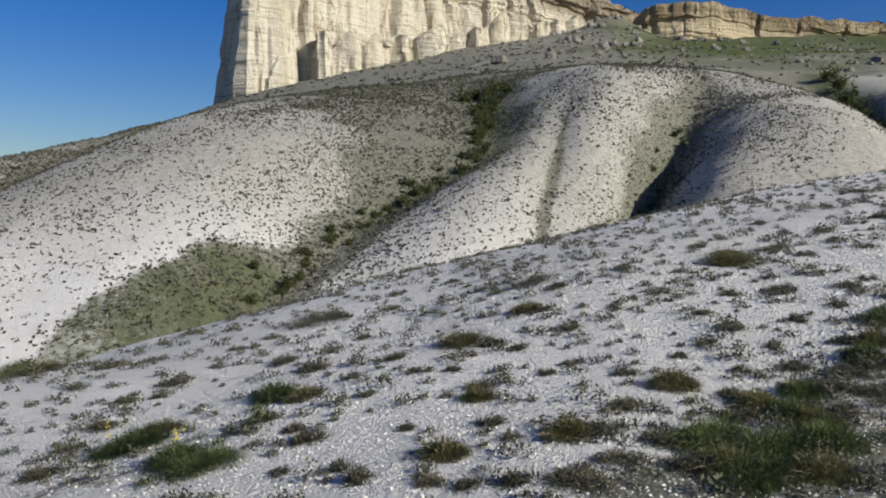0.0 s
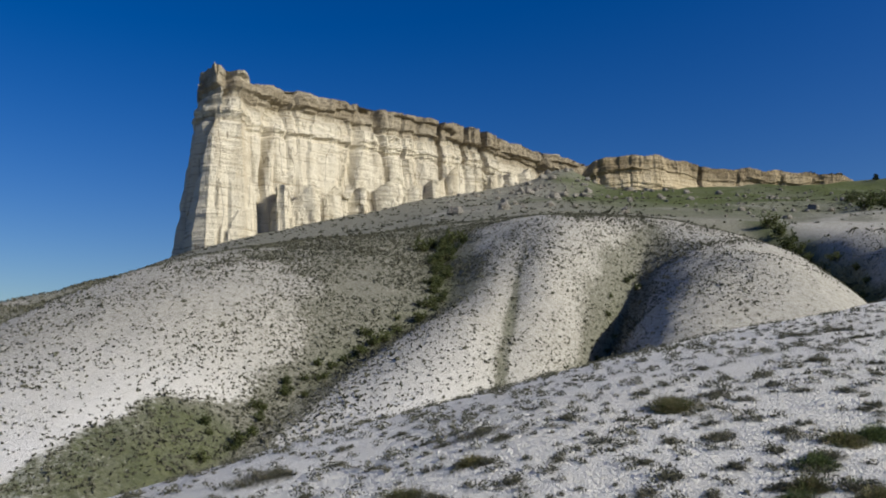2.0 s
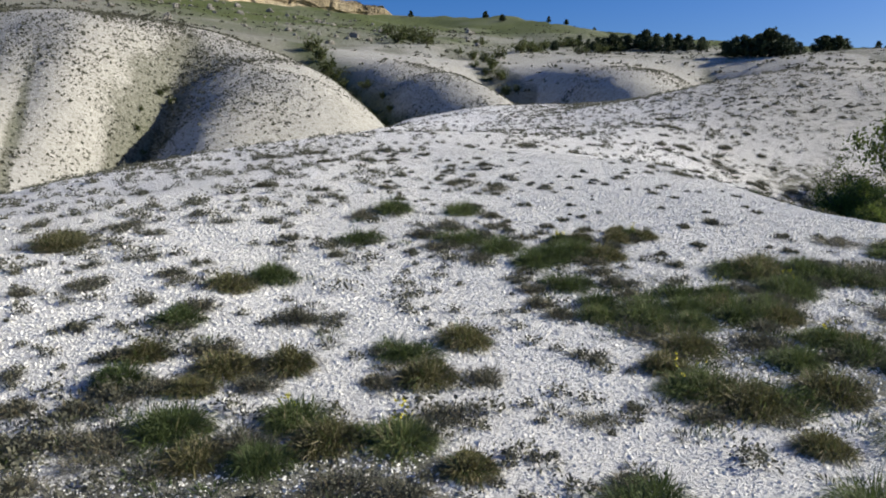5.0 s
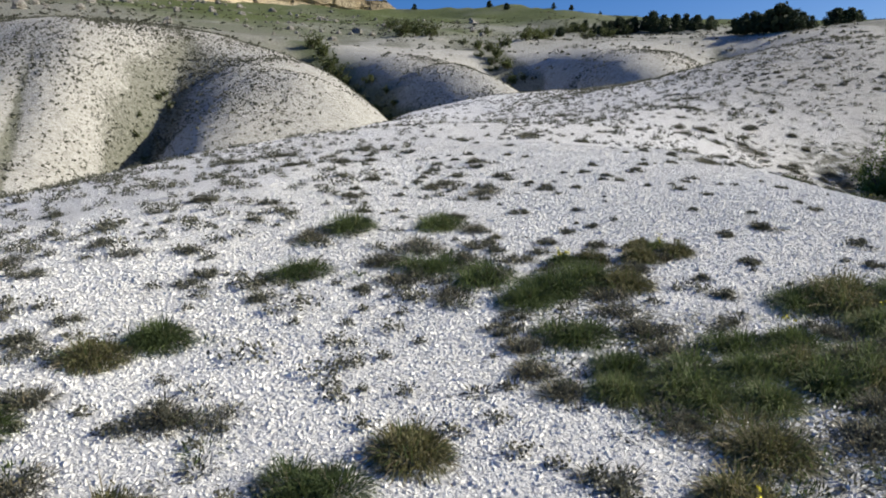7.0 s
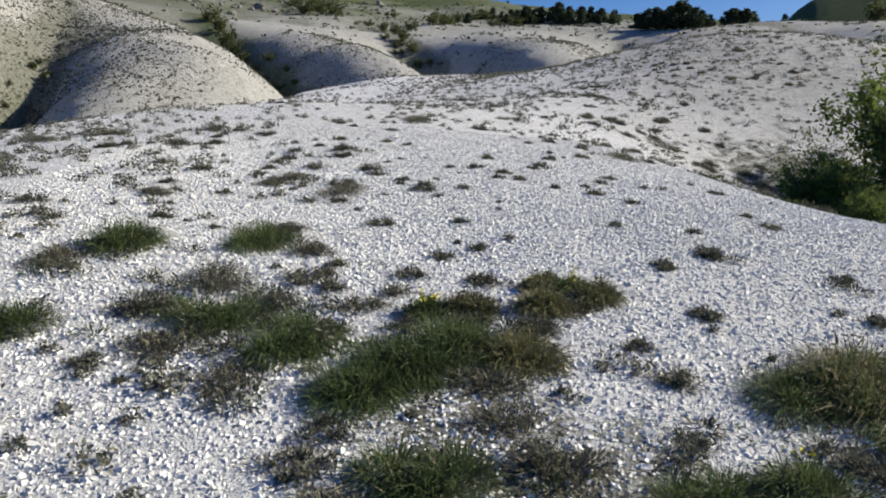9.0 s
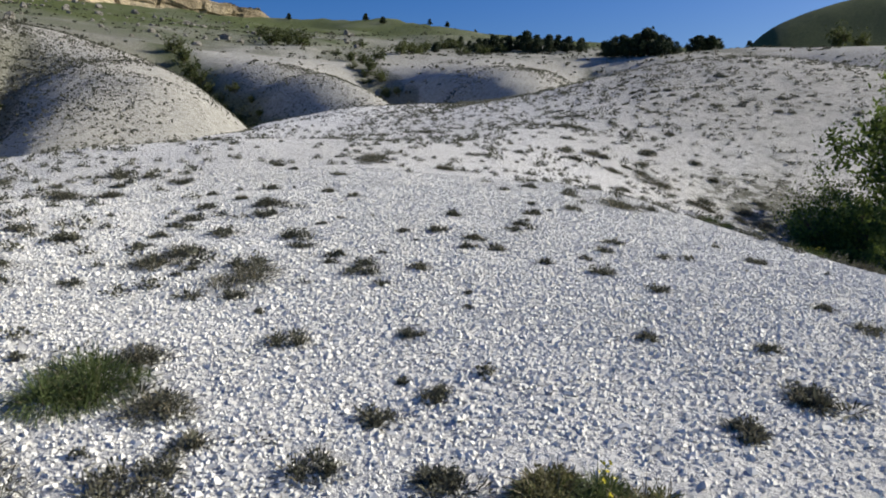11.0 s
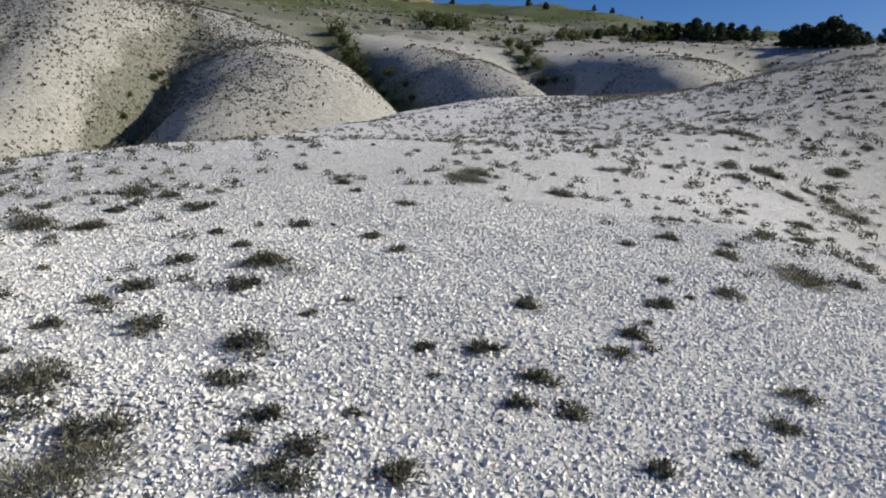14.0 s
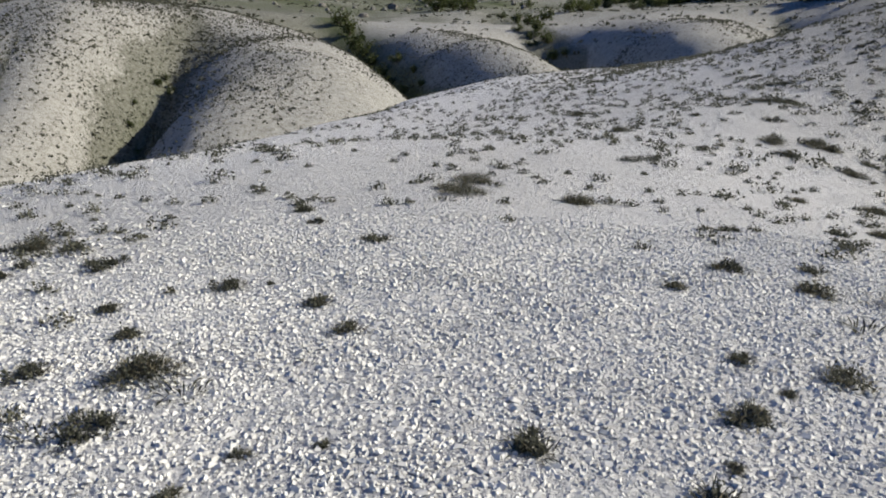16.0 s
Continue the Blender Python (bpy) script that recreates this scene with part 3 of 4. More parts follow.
def put_plant(kind, x, y, width):
    step = min((0.15, 0.25, 0.4, 0.6, 0.85, 1.2), key=lambda w: abs(math.log(w / width)))
    pick = int(rng.integers(0, 3))
    key = (kind, step, pick)
    if key not in BUILT:
        BUILT[key] = clump_mesh(kind, step, 100 * pick + int(step * 50) + len(kind))
    name = {"grass": "grass_clump", "tussock": "grass_tussock", "heath": "low_shrub", "cushion": "cushion_plant"}[kind]
    e = 0.25
    sx, sy = (float(land(x + e, y) - land(x - e, y)) / (2 * e), float(land(x, y + e) - land(x, y - e)) / (2 * e))
    root = new(name)
    up = Vector((-sx, -sy, 1)).normalized()
    root.matrix_basis = Matrix.Translation((x, y, float(land(x, y)))) @ up.to_track_quat("Z", "Y").to_matrix().to_4x4() @ pose(0, 0, 0, 0, 0, float(rng.uniform(0, 360))) @ Matrix.Scale(width / step, 4)
    root.empty_display_size = 0.1
    label, cat = LABELS[kind]
    tagged(root, label, cat, group=cat + "s on the slope")
    for nm, me in BUILT[key].items():
        p = part(nm, me, root, {"blossom": "tiny yellow flowers", "dry_grass": "straw-coloured dry stems"}.get(nm, ""))
        if nm != "foliage":
            tagged(p, kind="stuff")
    return root


# ---- big bush in the hollow, gully bushes, pines ----
def bush_meshes(seed, high, wide, n_leaf, leaf, stems, mat):
    g = np.random.default_rng(seed)
    wood, cent = [], []
    for i in range(stems):
        a = 6.283 * i / stems + g.uniform(-0.4, 0.4)
        reach, top = wide * 0.5 * g.uniform(0.2, 0.95), high * g.uniform(0.5, 1.0)
        top *= 1 - 0.35 * (reach / (wide * 0.5)) ** 2
        p = [np.array([0.06 * math.cos(a), 0.06 * math.sin(a), -0.15])]
        for k in range(1, 6):
            u = k / 5
            p.append(np.array([reach * math.cos(a) * u ** 1.2, reach * math.sin(a) * u ** 1.2, top * u]) + g.normal(0, 0.035 * high, 3) * (u < 1))
        wood.append(tube(p, np.linspace(0.016, 0.004, 6) * high))
        for k in range(2, 6):
            for _ in range(5):
                q = p[k] + g.normal(0, 1, 3) * np.array([0.10, 0.10, 0.07]) * wide
                q[2] = max(q[2], 0.06 * high)
                wood.append(tube([p[k - 1], (p[k - 1] + q) / 2 + g.normal(0, 0.02, 3), q], np.array([0.006, 0.004, 0.002]) * high, 4))
                cent.append(q)
    cent = np.array(cent)
    per = max(6, n_leaf // len(cent))
    c = np.repeat(cent, per, 0)
    c = c + g.normal(0, 1, c.shape) * np.repeat(g.uniform(0.025, 0.07, len(cent)), per)[:, None] * wide
    c[:, 2] = np.maximum(c[:, 2], 0.02)
    return mesh_from("stem", *joined(wood), M_BARK), mesh_from("foliage", *leaves(c, leaf, g), mat)


def put_thing(name, meshes, m, label, cat, group=""):
    root = new(name)
    root.matrix_basis = m
    root.empty_display_size = 0.3
    tagged(root, label, cat, group)
    for nm, me in meshes:
        part(nm, me, root)
    return root


def at(x, y, turn=0.0, size=1.0, sink=0.0):
    return Matrix.Translation((x, y, float(land(x, y)) - sink)) @ pose(0, 0, 0, 0, 0, turn) @ Matrix.Scale(size, 4)


stem, foliage = bush_meshes(5, 3.4, 4.2, 24000, 0.12, 13, M_BUSH)
for x, y, turn, size in ((14.3, 22.2, 0, 1.0), (16.9, 21.4, 130, 1.15), (11.7, 21.8, 70, 0.46), (12.9, 19.4, 200, 0.62), (11.0, 19.3, 20, 0.28)):
    put_thing("leafy_bush", (("stem", stem), ("foliage", foliage)), at(x, y, turn, size),
              "tall green leafy bush in the hollow beside the slope" if size > 0.9 else "small green leafy bush in the hollow beside the slope", "bush", "bushes in the hollow")

SHRUBS = [bush_meshes(20 + i, 1.0, 1.7, 620, 0.15, 5, M_SHRUB) for i in range(3)]


def shrub(az, d, size):
    x, y, _ = place_at(az, d)
    s, f = SHRUBS[int(rng.integers(0, 3))]
    put_thing("gully_shrub", (("stem", s), ("foliage", f)), at(x, y, float(rng.uniform(0, 360)), size), "green shrub growing in a chalk gully", "shrub", "shrubs of the gullies")


def along(i, lo, hi, count, small, large, off=0.0):
    ds, bs = GULLIES[i][:2]
    for d in np.linspace(lo, hi, count):
        d = float(d + rng.normal(0, 1.0))
        az = float(knots(np.array(d), ds, bs)) + float(np.degrees((off + rng.normal(0, 0.8)) / d))
        shrub(az, d, float(rng.uniform(small, large)))


along(0, 74, 104, 40, 0.6, 1.3, -0.7)
along(0, 104, 113, 9, 1.1, 1.8, 0.5)
along(0, 58, 76, 22, 0.4, 0.9, -0.6)
along(0, 50, 59, 6, 0.7, 1.2, -0.5)
along(1, 55, 70, 9, 0.7, 1.2)
along(1, 70, 100, 14, 0.4, 0.9)
along(3, 92, 128, 22, 0.4, 1.0, -1.0)
along(3, 126, 142, 12, 1.0, 2.0, -1.0)
along(4, 105, 150, 26, 0.5, 1.1)
along(5, 110, 150, 8, 0.6, 1.3)
for az, d, size in ((-7.6, 151, 2.6), (-7.0, 146, 2.8), (-6.5, 141, 2.9), (-6.0, 138, 2.4), (-5.5, 134, 2.2), (-4.8, 129, 1.8), (-4.2, 124, 1.6), (-3.3, 119, 1.3), (-2.5, 114, 1.2), (-1.8, 109, 1.0), (3.4, 172, 2.2), (4.2, 160, 2.0), (4.8, 153, 2.2), (5.3, 149, 1.6), (5.8, 144, 1.8), (6.5, 139, 1.4), (7.0, 135, 1.5), (-1.4, 210, 3.4), (-2.6, 233, 3.0), (-0.6, 214, 2.6), (-31.5, 111, 2.2), (-29.4, 112, 1.9), (-28.6, 109, 1.5), (-6.2, 128, 2.4), (-5.2, 124, 2.0), (0.2, 190, 3.4), (-0.8, 196, 2.8), (5.2, 178, 2.4), (2.4, 186, 1.5),
                    (6.7, 190, 3.0), (7.3, 196, 2.6), (7.7, 199, 2.8), (8.3, 206, 2.4), (9.4, 236, 3.0), (10.2, 240, 2.8), (3.8, 235, 2.4), (3.6, 153, 1.3), (4.5, 151, 1.5), (5.5, 148, 1.5), (6.5, 143, 1.2), (-2.6, 121, 1.0), (-2.1, 116, 1.0), (-3.8, 129, 1.4), (-1.9, 201, 3.6), (10.8, 218, 2.4), (12.0, 226, 2.6), (34.0, 178, 4.2), (35.2, 182, 3.4), (13.2, 230, 2.8)):
    shrub(az, d, size)


def pine_meshes(seed, high):
    g = np.random.default_rng(seed)
    p = [np.array([0, 0, -0.2])] + [np.array([g.normal(0, 0.05), g.normal(0, 0.05), high * u]) for u in (0.2, 0.4, 0.6, 0.8, 0.97)]
    wood, cent = [tube(p, np.array([0.04, 0.034, 0.028, 0.02, 0.012, 0.004]) * high * 0.8)], []
    for k in range(60):
        u = g.uniform(0.03, 1.0)
        a = g.uniform(0, 6.283)
        reach = high * 0.42 * (1 - 0.80 * u ** 1.6) * g.uniform(0.35, 1.25)
        b = np.array([0, 0, high * u * 0.92])
        q = b + np.array([reach * math.cos(a), reach * math.sin(a), reach * g.uniform(0.05, 0.4)])
        wood.append(tube([b, (b + q) / 2 + [0, 0, -0.03], q], np.array([0.012, 0.008, 0.003]) * high * 0.8, 4))
        cent += [q, (b + 2 * q) / 3]
    cent = np.array(cent)
    c = np.repeat(cent, 16, 0)
    c = c + g.normal(0, 1, c.shape) * np.array([0.06, 0.06, 0.045]) * high
    c[:, 2] = np.maximum(c[:, 2], 0.1)
    return mesh_from("trunk", *joined(wood), M_BARK), mesh_from("crown", *leaves(c, 0.5, g), M_PINE)


PINES = [pine_meshes(60 + i, h) for i, h in enumerate((4.6, 5.4, 3.8))]


def pine(az, d, size, i):
    x, y, _ = place_at(az, d)
    put_thing("pine_tree", (("trunk", PINES[i][0]), ("crown", PINES[i][1])), at(x, y, float(rng.uniform(0, 360)), size), "dark green pine tree on the far ridge", "tree", "pines on the ridge")


for az, d, high in ((11.8, 232, 3.9), (12.3, 236, 3.2), (12.8, 233, 4.5), (13.4, 236, 3.6), (13.8, 233, 4.2), (14.5, 236, 4.0), (15.0, 233, 5.4), (15.7, 235, 4.2), (16.5, 232, 4.4), (17.1, 236, 4.2), (17.8, 236, 3.9), (18.7, 236, 3.5),
                    (20.1, 182, 3.2), (20.5, 180, 3.4), (20.8, 179, 4.1), (21.3, 180, 4.3), (21.7, 178, 3.8), (22.2, 180, 4.6), (22.8, 177, 5.6), (23.2, 179, 4.6), (23.7, 175, 4.1), (24.1, 178, 3.2), (24.6, 176, 2.5),
                    (25.6, 200, 3.4), (26.0, 198, 4.0), (26.4, 200, 3.2), (26.8, 199, 3.8), (27.2, 201, 3.0),
                    (8.9, 229, 2.8), (9.8, 243, 3.0), (10.6, 246, 3.2), (11.2, 240, 3.0), (-1.2, 470, 3.4), (4.0, 425, 3.6), (5.2, 404, 3.4), (8.4, 395, 2.8), (9.6, 380, 2.5), (11.5, 372, 2.4), (29.0, 190, 1.8)):
    k = int(rng.integers(0, 3))
    pine(az, d, high / (4.6, 5.4, 3.8)[k], k)


for k in range(22):
    pine(float(rng.uniform(11.3, 19.0)), float(rng.uniform(226, 246)), float(rng.uniform(0.45, 0.9)), k % 3)

# ---- rocks ----
def rock_mesh(name, seed, sx, sy, sz, mat, pointed=0.0, rows=22, cols=30, soft=True):
    g = float(seed)
    v, u = np.meshgrid(np.linspace(0, math.pi, rows), np.linspace(0, 2 * math.pi, cols, endpoint=False), indexing="ij")
    x, y, z = np.sin(v) * np.cos(u), np.sin(v) * np.sin(u), np.cos(v)
    k = (np.abs(x) ** 3.2 + np.abs(y) ** 3.2 + np.abs(z) ** 3.2) ** (-1 / 3.2)
    k = k * (1 + 0.32 * rough(x * 1.3 + z * 0.4 + g * 9, y * 1.3 - z * 0.3, 0.8, g) + 0.07 * np.sign(ripple(z * 3 + g, x * 0.5, 0.55, g + 2)))
    x, y, z = x * k, y * k, z * k
    s = 1 - pointed * np.clip(z, 0, 1)
    me = mesh_from(name, np.stack([x * sx * s, y * sy * s, z * sz], -1).reshape(-1, 3), grid_faces(rows, cols, True)[:, ::-1], mat, soft)
    attribute(me, "weather", np.zeros(rows * cols) + 0.15)
    return me


BOULDER = [rock_mesh("boulder", 30 + i, 1.0, 0.7, 0.6, M_BOULDER, 0.3, 8, 11, False) for i in range(4)]
for k in range(260):
    az = float(rng.uniform(-31, -9)) if k < 100 else float(rng.uniform(-9, 4)) if k < 170 else float(rng.normal(-20, 4))
    d = float(rng.uniform(175, 375)) if k < 170 else float(rng.uniform(270, 392))
    x, y, z = place_at(az, d)
    s = float(rng.choice([0.5, 0.8, 1.2, 1.8], p=[0.35, 0.35, 0.2, 0.1])) * (1.05 if az < -16 else 0.85)
    ob = new("boulder", BOULDER[k % 4])
    ob.matrix_basis = Matrix.Translation((x, y, z + 0.25 * s)) @ pose(0, 0, 0, 0, 0, 37 * k) @ Matrix.Scale(s, 4)
    tagged(ob, "weathered grey boulder on the scree below the cliff", "boulder", "boulders below the cliff")


# ---- plants of the near slope: x, y, width ----
GRASS_A = ((-4.61, 3.55, 0.63), (-4.85, 3.93, 0.59), (-7.23, 4.01, 0.52), (-5.86, 4.11, 0.8), (-5.23, 4.47, 0.28), (-3, 4.57, 0.23), (-0.79, 4.78, 0.51), (-0.57, 5.09, 0.49), (-1.08, 5.14, 0.56), (-5.84, 5.54, 0.56), (-1.41, 5.64, 0.59), (-0.91, 5.66, 0.56), (-0.47, 5.87, 0.51), (-0.92, 5.88, 0.43), (0.02, 5.96, 0.44), (0.73, 5.96, 0.45), (3.46, 5.99, 0.81), (-1.98, 6, 0.56), (-3.47, 6.18, 0.43), (2.37, 6.21, 0.55), (0.47, 6.22, 0.4), (-0.01, 6.3, 0.33), (-0.45, 6.63, 0.54), (-1.11, 6.67, 0.35), (-0.62, 6.76, 0.55), (-0.22, 6.77, 0.48), (0.57, 6.81, 0.44), (4.24, 6.84, 0.86), (1.14, 6.87, 0.49), (-0.74, 6.96, 0.45),)
GRASS_B = ((3.08, 7.19, 0.7), (3.61, 7.54, 0.39), (-0.62, 7.55, 0.47), (-0.16, 7.6, 0.36), (-13.23, 7.64, 1.25), (-0.68, 7.69, 0.32), (3.13, 7.75, 0.61), (3.96, 8.15, 0.41), (5.19, 8.22, 0.89), (1.18, 8.23, 0.4), (-0.23, 8.26, 0.45), (3.3, 8.48, 0.56), (2.94, 8.78, 0.38), (-0.64, 8.81, 0.32), (0.26, 8.88, 0.49), (3.99, 8.9, 0.41), (3.47, 8.94, 0.37), (3.11, 9.04, 0.39), (2.75, 9.12, 0.36), (3.87, 9.32, 0.42), (3.55, 9.36, 0.35), (2.81, 9.43, 0.36), (4.49, 9.65, 0.35), (3.59, 9.75, 0.35), (2.62, 9.94, 0.41), (3.11, 10.02, 0.36), (5.94, 10.08, 1.46), (-0.13, 10.08, 0.38), (5.11, 10.25, 0.34), (4.68, 10.42, 0.48),)
GRASS_C = ((4.35, 10.46, 0.36), (2.38, 10.57, 0.36), (5.39, 10.73, 0.37), (2.6, 10.81, 0.42), (3.21, 10.88, 0.39), (2.87, 11.03, 0.4), (2.08, 11.15, 0.4), (1.47, 11.2, 0.37), (0.58, 11.46, 0.36), (1.68, 11.53, 0.38), (2.81, 11.53, 0.14), (1.22, 11.71, 0.37), (3.66, 11.79, 0.18), (1.57, 12.15, 0.5), (0.56, 12.56, 0.43), (0.86, 12.86, 0.44), (1.74, 12.95, 0.39), (-41.08, 22.81, 2.35),)
TUSSOCK_A = ((-2.86, 4.49, 0.36), (-6.18, 4.69, 0.62), (-2.21, 5.06, 0.39), (-5.22, 5.67, 0.49), (-3.33, 5.75, 0.28), (-0.8, 6.09, 0.47), (-1.21, 6.26, 0.54), (1.55, 6.53, 0.35), (0.11, 6.7, 0.39), (0.81, 6.83, 0.49), (-4.54, 7.45, 0.59), (1.36, 7.82, 0.52), (-0.03, 7.93, 0.53), (0.4, 7.94, 0.34), (-0.65, 8.1, 0.3), (1.58, 8.49, 0.52), (-4.43, 8.77, 0.41), (-0.42, 9.74, 0.48), (-2.6, 11.16, 0.53), (-2.75, 11.47, 0.57), (3.46, 11.5, 0.24), (3.05, 11.51, 0.21), (3.77, 11.6, 0.23), (3.49, 11.81, 0.21), (3.55, 11.89, 0.16),)
HEATH_A = ((-6.19, 3.58, 0.5), (-3.19, 4.01, 0.24), (-2.72, 4.09, 0.25), (-6.65, 4.15, 0.3), (-2.21, 4.24, 0.22), (-1.91, 4.37, 0.3), (-1.76, 4.38, 0.43), (-4.16, 4.59, 0.39), (-6.98, 4.71, 0.39), (-1.73, 4.75, 0.42), (-4.5, 4.76, 0.27), (-1.32, 4.89, 0.51), (-2.07, 5.2, 0.31), (-1.61, 5.27, 0.38), (-7.81, 5.55, 0.35), (-2.08, 5.8, 0.34), (-0.31, 5.92, 0.4), (-1.34, 5.95, 0.37), (1.19, 6.24, 0.47), (0.9, 6.31, 0.48), (-0.63, 6.32, 0.44), (2.37, 6.35, 0.45), (-7.96, 6.36, 0.55), (-1.45, 6.41, 0.29), (-1.01, 6.74, 0.31), (0.29, 6.81, 0.48), (-6.14, 6.86, 0.52), (-5.13, 7, 0.37), (-10.34, 7.16, 0.74), (1.45, 7.18, 0.48),)
HEATH_B = ((-7.04, 7.25, 0.49), (-0.76, 7.29, 0.32), (-1.15, 7.33, 0.26), (-4.19, 7.45, 0.3), (-0.43, 7.58, 0.36), (0.24, 7.65, 0.41), (1.02, 7.71, 0.28), (1.69, 7.82, 0.38), (2.45, 9.14, 0.29), (-0.6, 9.14, 0.34), (-8.42, 9.39, 1.06), (2.31, 9.43, 0.33), (3.14, 9.67, 0.31), (-8.21, 9.69, 0.53), (2.27, 9.81, 0.31), (-1.75, 9.82, 0.45), (-4.58, 9.89, 0.38), (2.99, 10.34, 0.29), (-5.2, 10.37, 0.65), (2.99, 10.67, 0.31), (1.85, 10.74, 0.31), (3.31, 11.23, 0.2), (3.62, 11.49, 0.14), (3.03, 11.53, 0.3), (1.93, 11.75, 0.33), (-2.23, 12, 0.48), (3.17, 12.04, 0.12), (4.82, 12.41, 0.14), (2.13, 12.72, 0.33), (1.91, 13.28, 0.29),)
HEATH_C = ((0.73, 14.51, 0.29), (2.33, 14.54, 0.45), (-1.12, 14.6, 0.39), (1.71, 14.96, 0.35), (1.82, 15.33, 0.33), (2.34, 17.24, 0.35), (-0.7, 18.03, 0.31), (6.24, 18.24, 0.56), (0.58, 18.41, 0.32), (0.1, 18.45, 0.41), (-1.9, 19.2, 0.45), (-1.05, 19.75, 0.49), (0.37, 19.78, 0.37), (4.72, 21.42, 0.35), (3.6, 21.6, 0.5), (7.68, 21.82, 0.31), (3.7, 22.19, 0.45), (8.3, 23.4, 0.33), (11.3, 23.6, 0.48), (10.1, 23.8, 0.59), (11.1, 24.1, 0.49), (9.5, 24.8, 0.82), (8.1, 25.5, 0.31), (10.3, 26.8, 0.47), (9.1, 29.4, 0.53), (5.8, 31, 0.43),)
CUSHION_A = ((-3.92, 3.99, 0.18), (-2.44, 4.1, 0.17), (-3.52, 4.17, 0.17), (-2.56, 4.89, 0.19), (-3.47, 4.93, 0.18), (-4.51, 5.73, 0.23), (-7.55, 5.8, 0.25), (-9.05, 5.8, 0.35), (-5.2, 6.32, 0.26), (-4.5, 6.42, 0.22), (-4.09, 6.51, 0.22), (-3.1, 6.55, 0.2), (-2.41, 6.68, 0.24), (-3.04, 6.85, 0.21), (-7.96, 7.06, 0.29), (-1.56, 7.1, 0.24), (2.33, 7.21, 0.35), (-3.83, 7.29, 0.23), (-2.13, 7.32, 0.21), (-1.21, 7.4, 0.24), (2.6, 7.42, 0.12), (-9.85, 7.46, 0.37), (-6.61, 7.69, 0.28), (-2.02, 7.77, 0.24), (-1.43, 7.82, 0.21), (-8.5, 7.85, 0.32), (-3.53, 8.02, 0.28), (-0.85, 8.09, 0.26), (-0.85, 8.19, 0.2), (2.49, 8.23, 0.27),)
CUSHION_B = ((-1.97, 8.26, 0.2), (-1.88, 8.27, 0.28), (-6.63, 8.29, 0.26), (-8.42, 8.42, 0.33), (-2.33, 8.69, 0.24), (-1.38, 8.7, 0.28), (-4.17, 8.71, 0.27), (-3.31, 8.76, 0.29), (0.54, 8.9, 0.33), (-1.1, 9.29, 0.27), (-6.35, 9.47, 0.32), (-3.09, 9.58, 0.41), (-2.26, 9.59, 0.26), (-11.46, 9.64, 0.41), (-0.95, 9.9, 0.31), (-7.4, 9.93, 0.35), (4.26, 10.02, 0.23), (-1.06, 10.05, 0.28), (2.17, 10.06, 0.24), (-5.61, 10.11, 0.33), (3.7, 10.12, 0.19), (2.27, 10.28, 0.22), (-2, 10.44, 0.31), (-0.92, 10.45, 0.23), (-6.12, 10.5, 0.3), (-1.51, 10.6, 0.34), (3.83, 10.62, 0.25), (-3.99, 10.75, 0.28), (0.41, 10.85, 0.26), (3.81, 10.99, 0.19),)
CUSHION_C = ((1.13, 11.02, 0.22), (-8.14, 11.16, 0.39), (3.3, 11.24, 0.22), (-0.31, 11.24, 0.22), (5.3, 11.26, 0.17), (2.96, 11.28, 0.26), (0.3, 11.28, 0.16), (2.66, 11.32, 0.22), (4.31, 11.34, 0.15), (4.31, 11.36, 0.13), (2.27, 11.36, 0.19), (2.03, 11.45, 0.24), (-0.19, 11.48, 0.25), (-1.74, 11.64, 0.3), (2.44, 11.66, 0.25), (-7.47, 11.82, 0.35), (2.64, 11.83, 0.2), (2.28, 11.93, 0.14), (5.56, 11.99, 0.2), (3.15, 12, 0.21), (6.03, 12.09, 0.15), (2.08, 12.1, 0.26), (-1.11, 12.12, 0.34), (2.75, 12.15, 0.22), (-0.53, 12.15, 0.25), (4.41, 12.15, 0.13), (4.42, 12.19, 0.15), (2.24, 12.22, 0.2), (-3.39, 12.22, 0.34), (2.27, 12.41, 0.15),)
CUSHION_D = ((4.85, 12.45, 0.17), (3.01, 12.5, 0.16), (-1.51, 12.52, 0.32), (3.26, 12.64, 0.12), (3.27, 12.71, 0.1), (3.14, 12.85, 0.07), (4.92, 12.93, 0.12), (4.42, 13.15, 0.12), (5.74, 13.29, 0.19), (1.37, 13.34, 0.1), (-0.21, 13.4, 0.22), (3.23, 13.41, 0.18), (2.63, 13.42, 0.23), (1.14, 13.57, 0.07), (0.93, 13.65, 0.16), (0.14, 13.67, 0.22), (5.74, 13.71, 0.14), (3.62, 13.8, 0.07), (4.84, 13.95, 0.14), (3.68, 14.07, 0.07), (2.04, 14.21, 0.11), (2.3, 14.23, 0.2), (-0.25, 14.25, 0.27), (3.18, 14.3, 0.1), (4.69, 14.49, 0.23), (1.29, 14.55, 0.19), (3.06, 14.6, 0.24), (3.47, 14.66, 0.16), (1.89, 14.68, 0.08), (-3.03, 14.71, 0.39),)
